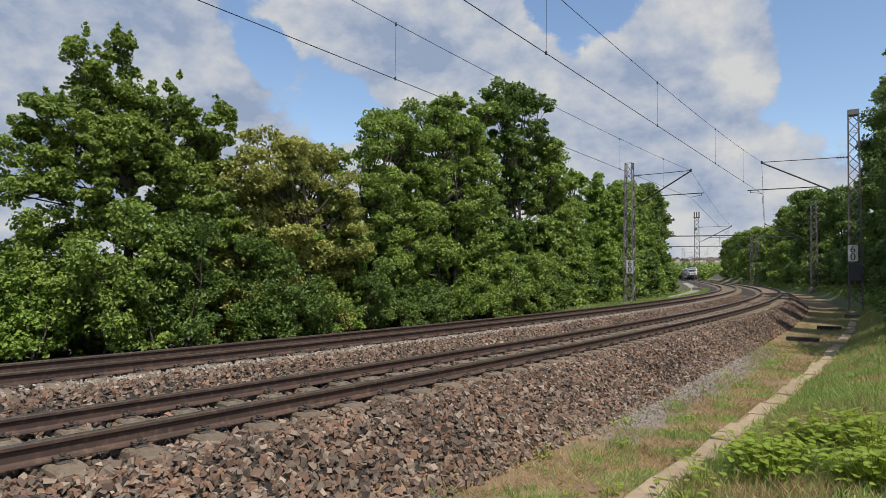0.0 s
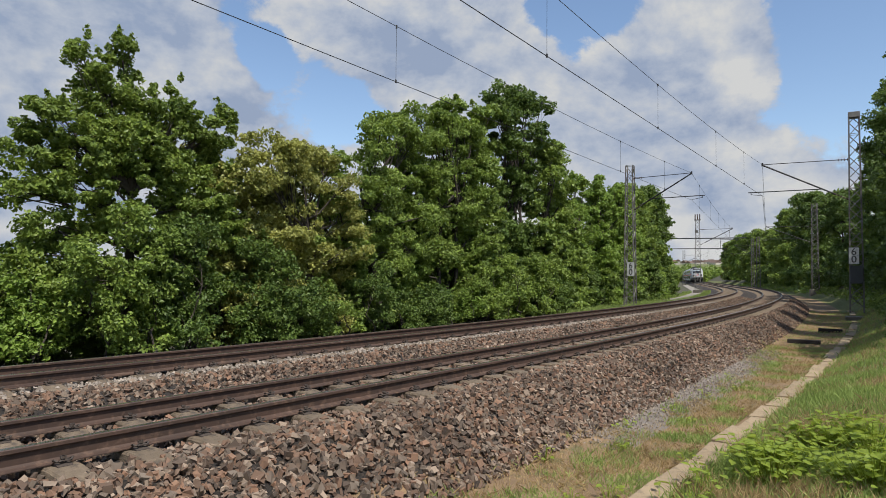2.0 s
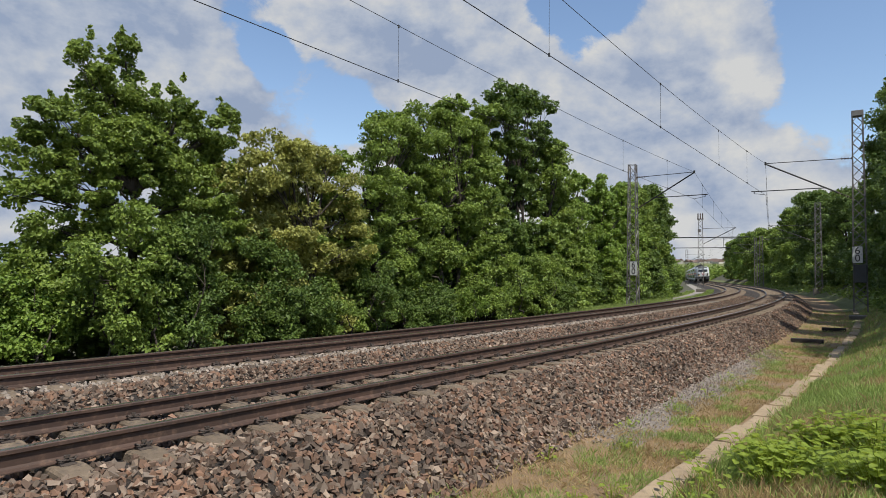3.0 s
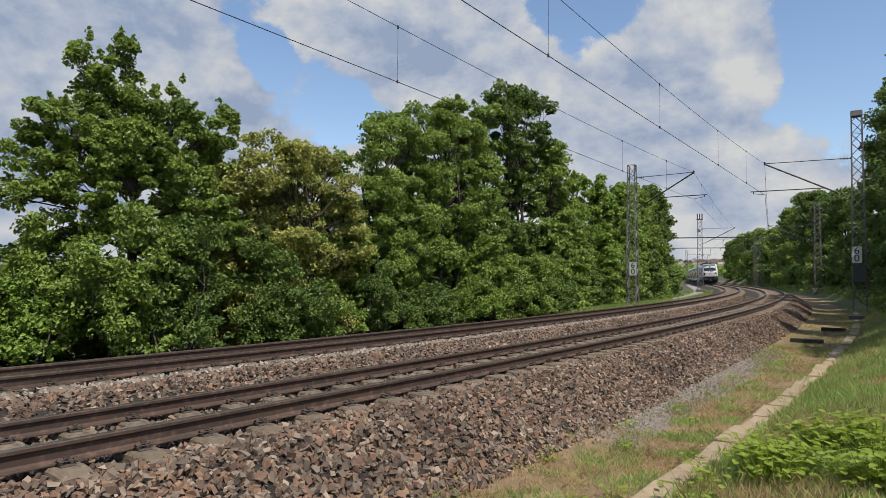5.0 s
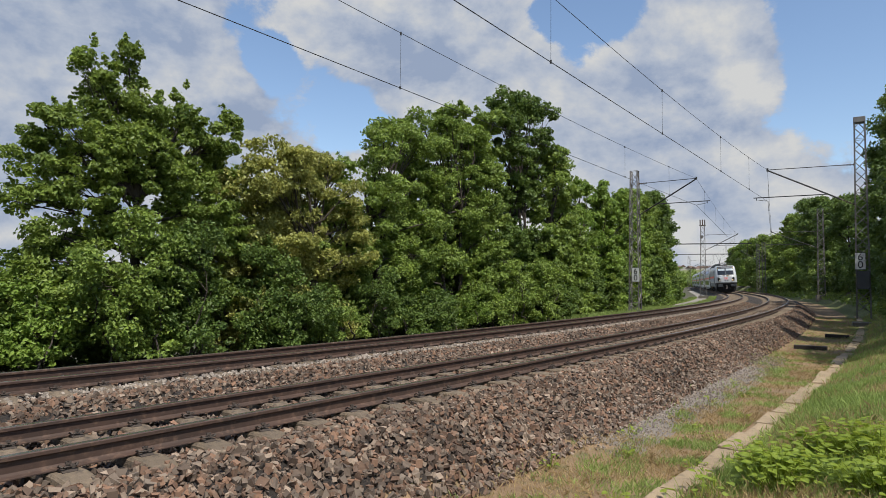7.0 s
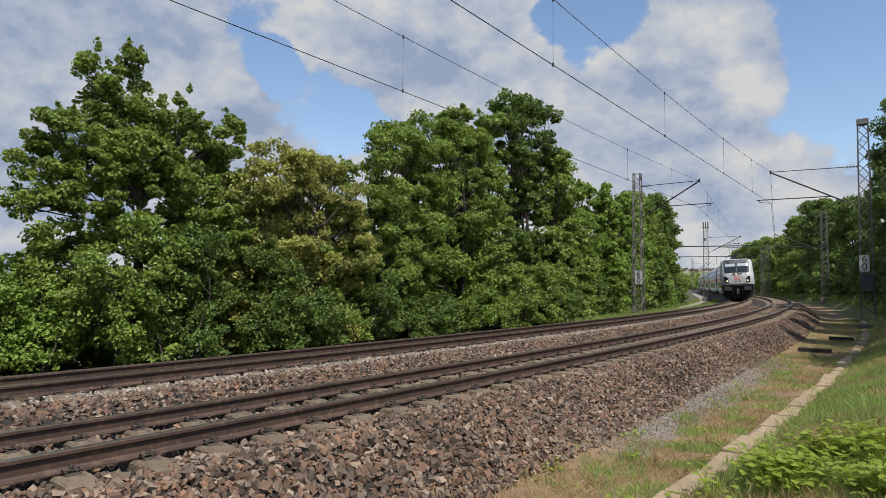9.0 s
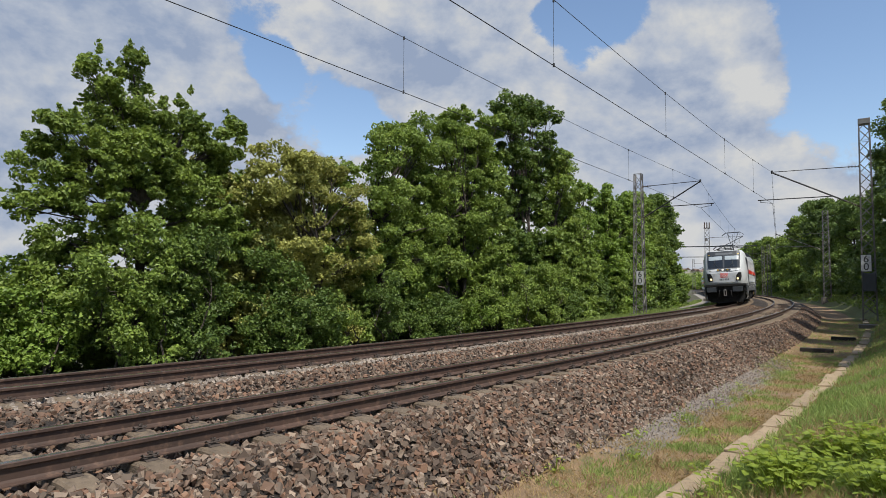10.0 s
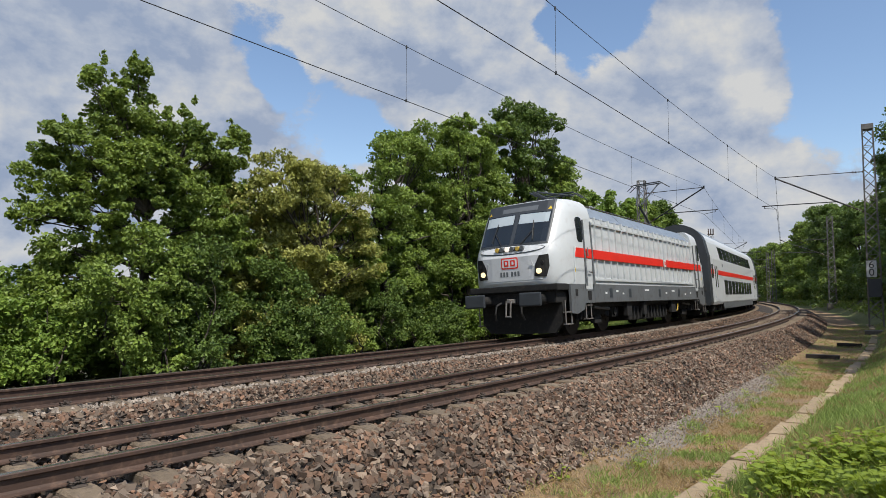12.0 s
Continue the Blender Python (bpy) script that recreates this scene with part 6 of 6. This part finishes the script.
def build_grass():
    rng = np.random.default_rng(31)
    S_, O_ = [], []
    for reg in ((0.5, 6, 4.15, 8.2, 1700), (6, 12, 4.2, 8.6, 1100), (12, 22, 4.4, 9, 460), (22, 45, 4.8, 9, 150)):
        a, b = scatter(rng, *reg); S_.append(a); O_.append(b)
    s, o = np.concatenate(S_), np.concatenate(O_)
    keep = o > kerb_o(s) + 0.27 + rng.normal(0, 0.06, len(s))
    s, o = s[keep], o[keep]
    green = patchy(s, o, 0.9, 0.16, 0.62, 2.0, rng)
    V, F = blades(rng, s[green], o[green], 0.145, 0.011, 0.75)
    tagged(new("grass", raw_mesh("grass", V, F, LEAF["grass"])), "long green grass on the bank", "grass", kind="stuff")
    V, F = blades(rng, s[~green], o[~green], 0.15, 0.008, 0.9)
    tagged(new("dry_grass", raw_mesh("dry_grass", V, F, LEAF["straw"])), "dry straw-coloured grass on the bank", "grass", kind="stuff")
    # thin growth on the dry strip between ballast and trough
    a, b = np.concatenate([np.stack(scatter(rng, 1.5, 9, 2.45, 3.95, 2200)), np.stack(scatter(rng, 9, 20, 2.3, 4.25, 1300)), np.stack(scatter(rng, 20, 45, 2.3, 5.0, 350))], 1)
    bare = (b < 2.95 + 0.15 * np.sin(a * 2.1)) & (a > 6) & (a < 15) & (rng.random(len(a)) < 0.85)      # grey grit with hardly any growth
    a, b = a[~bare], b[~bare]
    k1 = patchy(a, b, 1.7, 0.45, 0.66, 5.0, rng) & (rng.random(len(a)) < np.clip((b - 2.2) / 0.9, 0.1, 1))
    V, F = blades(rng, a[k1], b[k1], 0.085, 0.009, 1.0)
    tagged(new("strip_grass", raw_mesh("strip_grass", V, F, LEAF["grass"])), "sparse green grass on the dry strip", "grass", kind="stuff")
    k2 = patchy(a, b, 1.6, 0.15, 0.7, 9.0, rng) & ~k1 & (rng.random(len(a)) < np.clip((b - 2.2) / 0.8, 0.1, 1))
    V, F = blades(rng, a[k2], b[k2], 0.075, 0.007, 1.8)
    tagged(new("strip_straw", raw_mesh("strip_straw", V, F, LEAF["straw"])), "dry straw lying on the strip", "straw", kind="stuff")
    # grass at the far side, round mast and path
    a, b = np.concatenate([np.stack(scatter(rng, 28, 45, -9.2, -6.4, 120)), np.stack(scatter(rng, 40, 90, -9.5, -6.0, 90))], 1)
    k3 = patchy(a, b, 0.5, 0.25, 0.6, 12.0, rng) & ~((a > 50) & (b > -8.35) & (b < -6.9))
    V, F = blades(rng, a[k3], b[k3], 0.28, 0.022, 0.6)
    tagged(new("verge_grass", raw_mesh("verge_grass", V, F, LEAF["grass"])), "rough green grass along the far verge", "grass", kind="stuff")


def build_undergrowth():
    """Ivy, nettles and brambles that cover the wooded bank between the trunks."""
    rng = np.random.default_rng(61)
    for s0, s1, o0, o1, n, size, leaf in ((16, 40, 5.6, 10.5, 9000, 0.13, "deep"), (40, 90, 5.6, 11, 12000, 0.20, "mid"), (90, 175, 5.2, 10, 9000, 0.30, "mid")):
        a, b = rng.uniform(s0, s1, n), rng.uniform(o0, o1, n)
        keep = patchy(a, b, 0.35, 0.3, 0.55, 21.0, rng)
        a, b = a[keep], b[keep]
        C = spot(a, b, ground_z(a, b) + rng.uniform(0.02, 0.5, len(a)) ** 1.3)
        me = raw_mesh("undergrowth", leaf_cloud(C, size, rng, np.zeros_like(C), sides=3), leaf_faces(len(C), 3), LEAF[leaf])
        tagged(new("undergrowth", me), "tangled green undergrowth covering the wooded bank", "undergrowth", kind="stuff")


def broad_leaf():
    """A folded, pointed leaf with a toothed edge."""
    bm = bmesh.new()
    xs = [0, 0.18, 0.4, 0.62, 0.82, 1.0]
    ws = [0.02, 0.30, 0.40, 0.33, 0.17, 0.0]
    mid = [bm.verts.new((x, 0, -0.10 * x * x)) for x in xs]
    for sg in (-1, 1):
        rim = [bm.verts.new((x + 0.03 * (i % 2), sg * w, 0.07 - 0.16 * x * x + 0.02 * (i % 2))) for i, (x, w) in enumerate(zip(xs[:-1], ws[:-1]))]
        for i in range(4):
            bm.faces.new((mid[i], mid[i + 1], rim[i + 1], rim[i]) if sg > 0 else (mid[i], rim[i], rim[i + 1], mid[i + 1]))
        bm.faces.new((mid[4], mid[5], rim[4]) if sg > 0 else (mid[4], rim[4], mid[5]))
    return mesh_of(bm, "leaf")


def build_weeds():
    rng = np.random.default_rng(44)
    leaf = broad_leaf(); mats(leaf, M["weed_leaf"])
    places = [(s, o, h, n) for s, o, h, n in zip(rng.uniform(4.0, 6.0, 13), rng.uniform(4.75, 5.95, 13), rng.uniform(0.28, 0.42, 13), rng.integers(62, 80, 13))]
    places += [(4.0, 4.5, 0.26, 16), (5.2, 3.1, 0.14, 14), (6.1, 2.75, 0.15, 16), (7.2, 3.3, 0.13, 12), (10.6, 3.3, 0.16, 14), (11.8, 2.9, 0.15, 12), (5.0, 4.0, 0.16, 14), (3.3, 3.75, 0.2, 14), (3.0, 3.5, 0.18, 12), (7.7, 2.9, 0.16, 12), (4.0, 2.65, 0.2, 14), (6.7, 3.75, 0.16, 12), (9.5, 2.95, 0.15, 12), (8.4, 3.8, 0.15, 10), (3.6, 4.45, 0.25, 16), (2.9, 4.6, 0.22, 12)]
    for k, (s, o, h, n) in enumerate(places):
        big = o > 4
        w = tagged(new("weed_plant"), "broad-leaved bright green weed on the bank" if big else "small green weed on the dry strip", "weed", "weeds on the bank" if big else "weeds on the strip")
        w.matrix_basis = along(s, o, float(ground_z(s, o)) - 0.02)
        bm = bmesh.new()
        for i in range(n):
            a = rng.uniform(0, 6.28)
            r, z = rng.uniform(0.04, 0.36 if big else 0.14), h * rng.uniform(0.25, 1.0)
            p = Vector((r * math.cos(a), r * math.sin(a), z))
            rod(bm, (p.x * 0.3, p.y * 0.3, 0), p, 0.005, 4, 0.003, cap=False)
            part("leaf", leaf, None, w, at=Matrix.Translation(p) @ pose(0, 0, 0, rng.normal(0, 14), rng.uniform(-18, 14), math.degrees(a) + rng.normal(0, 40)) @ Matrix.Scale(rng.uniform(0.06, 0.125) * (1 if big else 0.6), 4))
        part("stem", bm, LEAF["weed"], w)


M["weed_leaf"] = LEAF["weed"]
build_ballast()
build_grass()
build_undergrowth()
build_weeds()


motions()
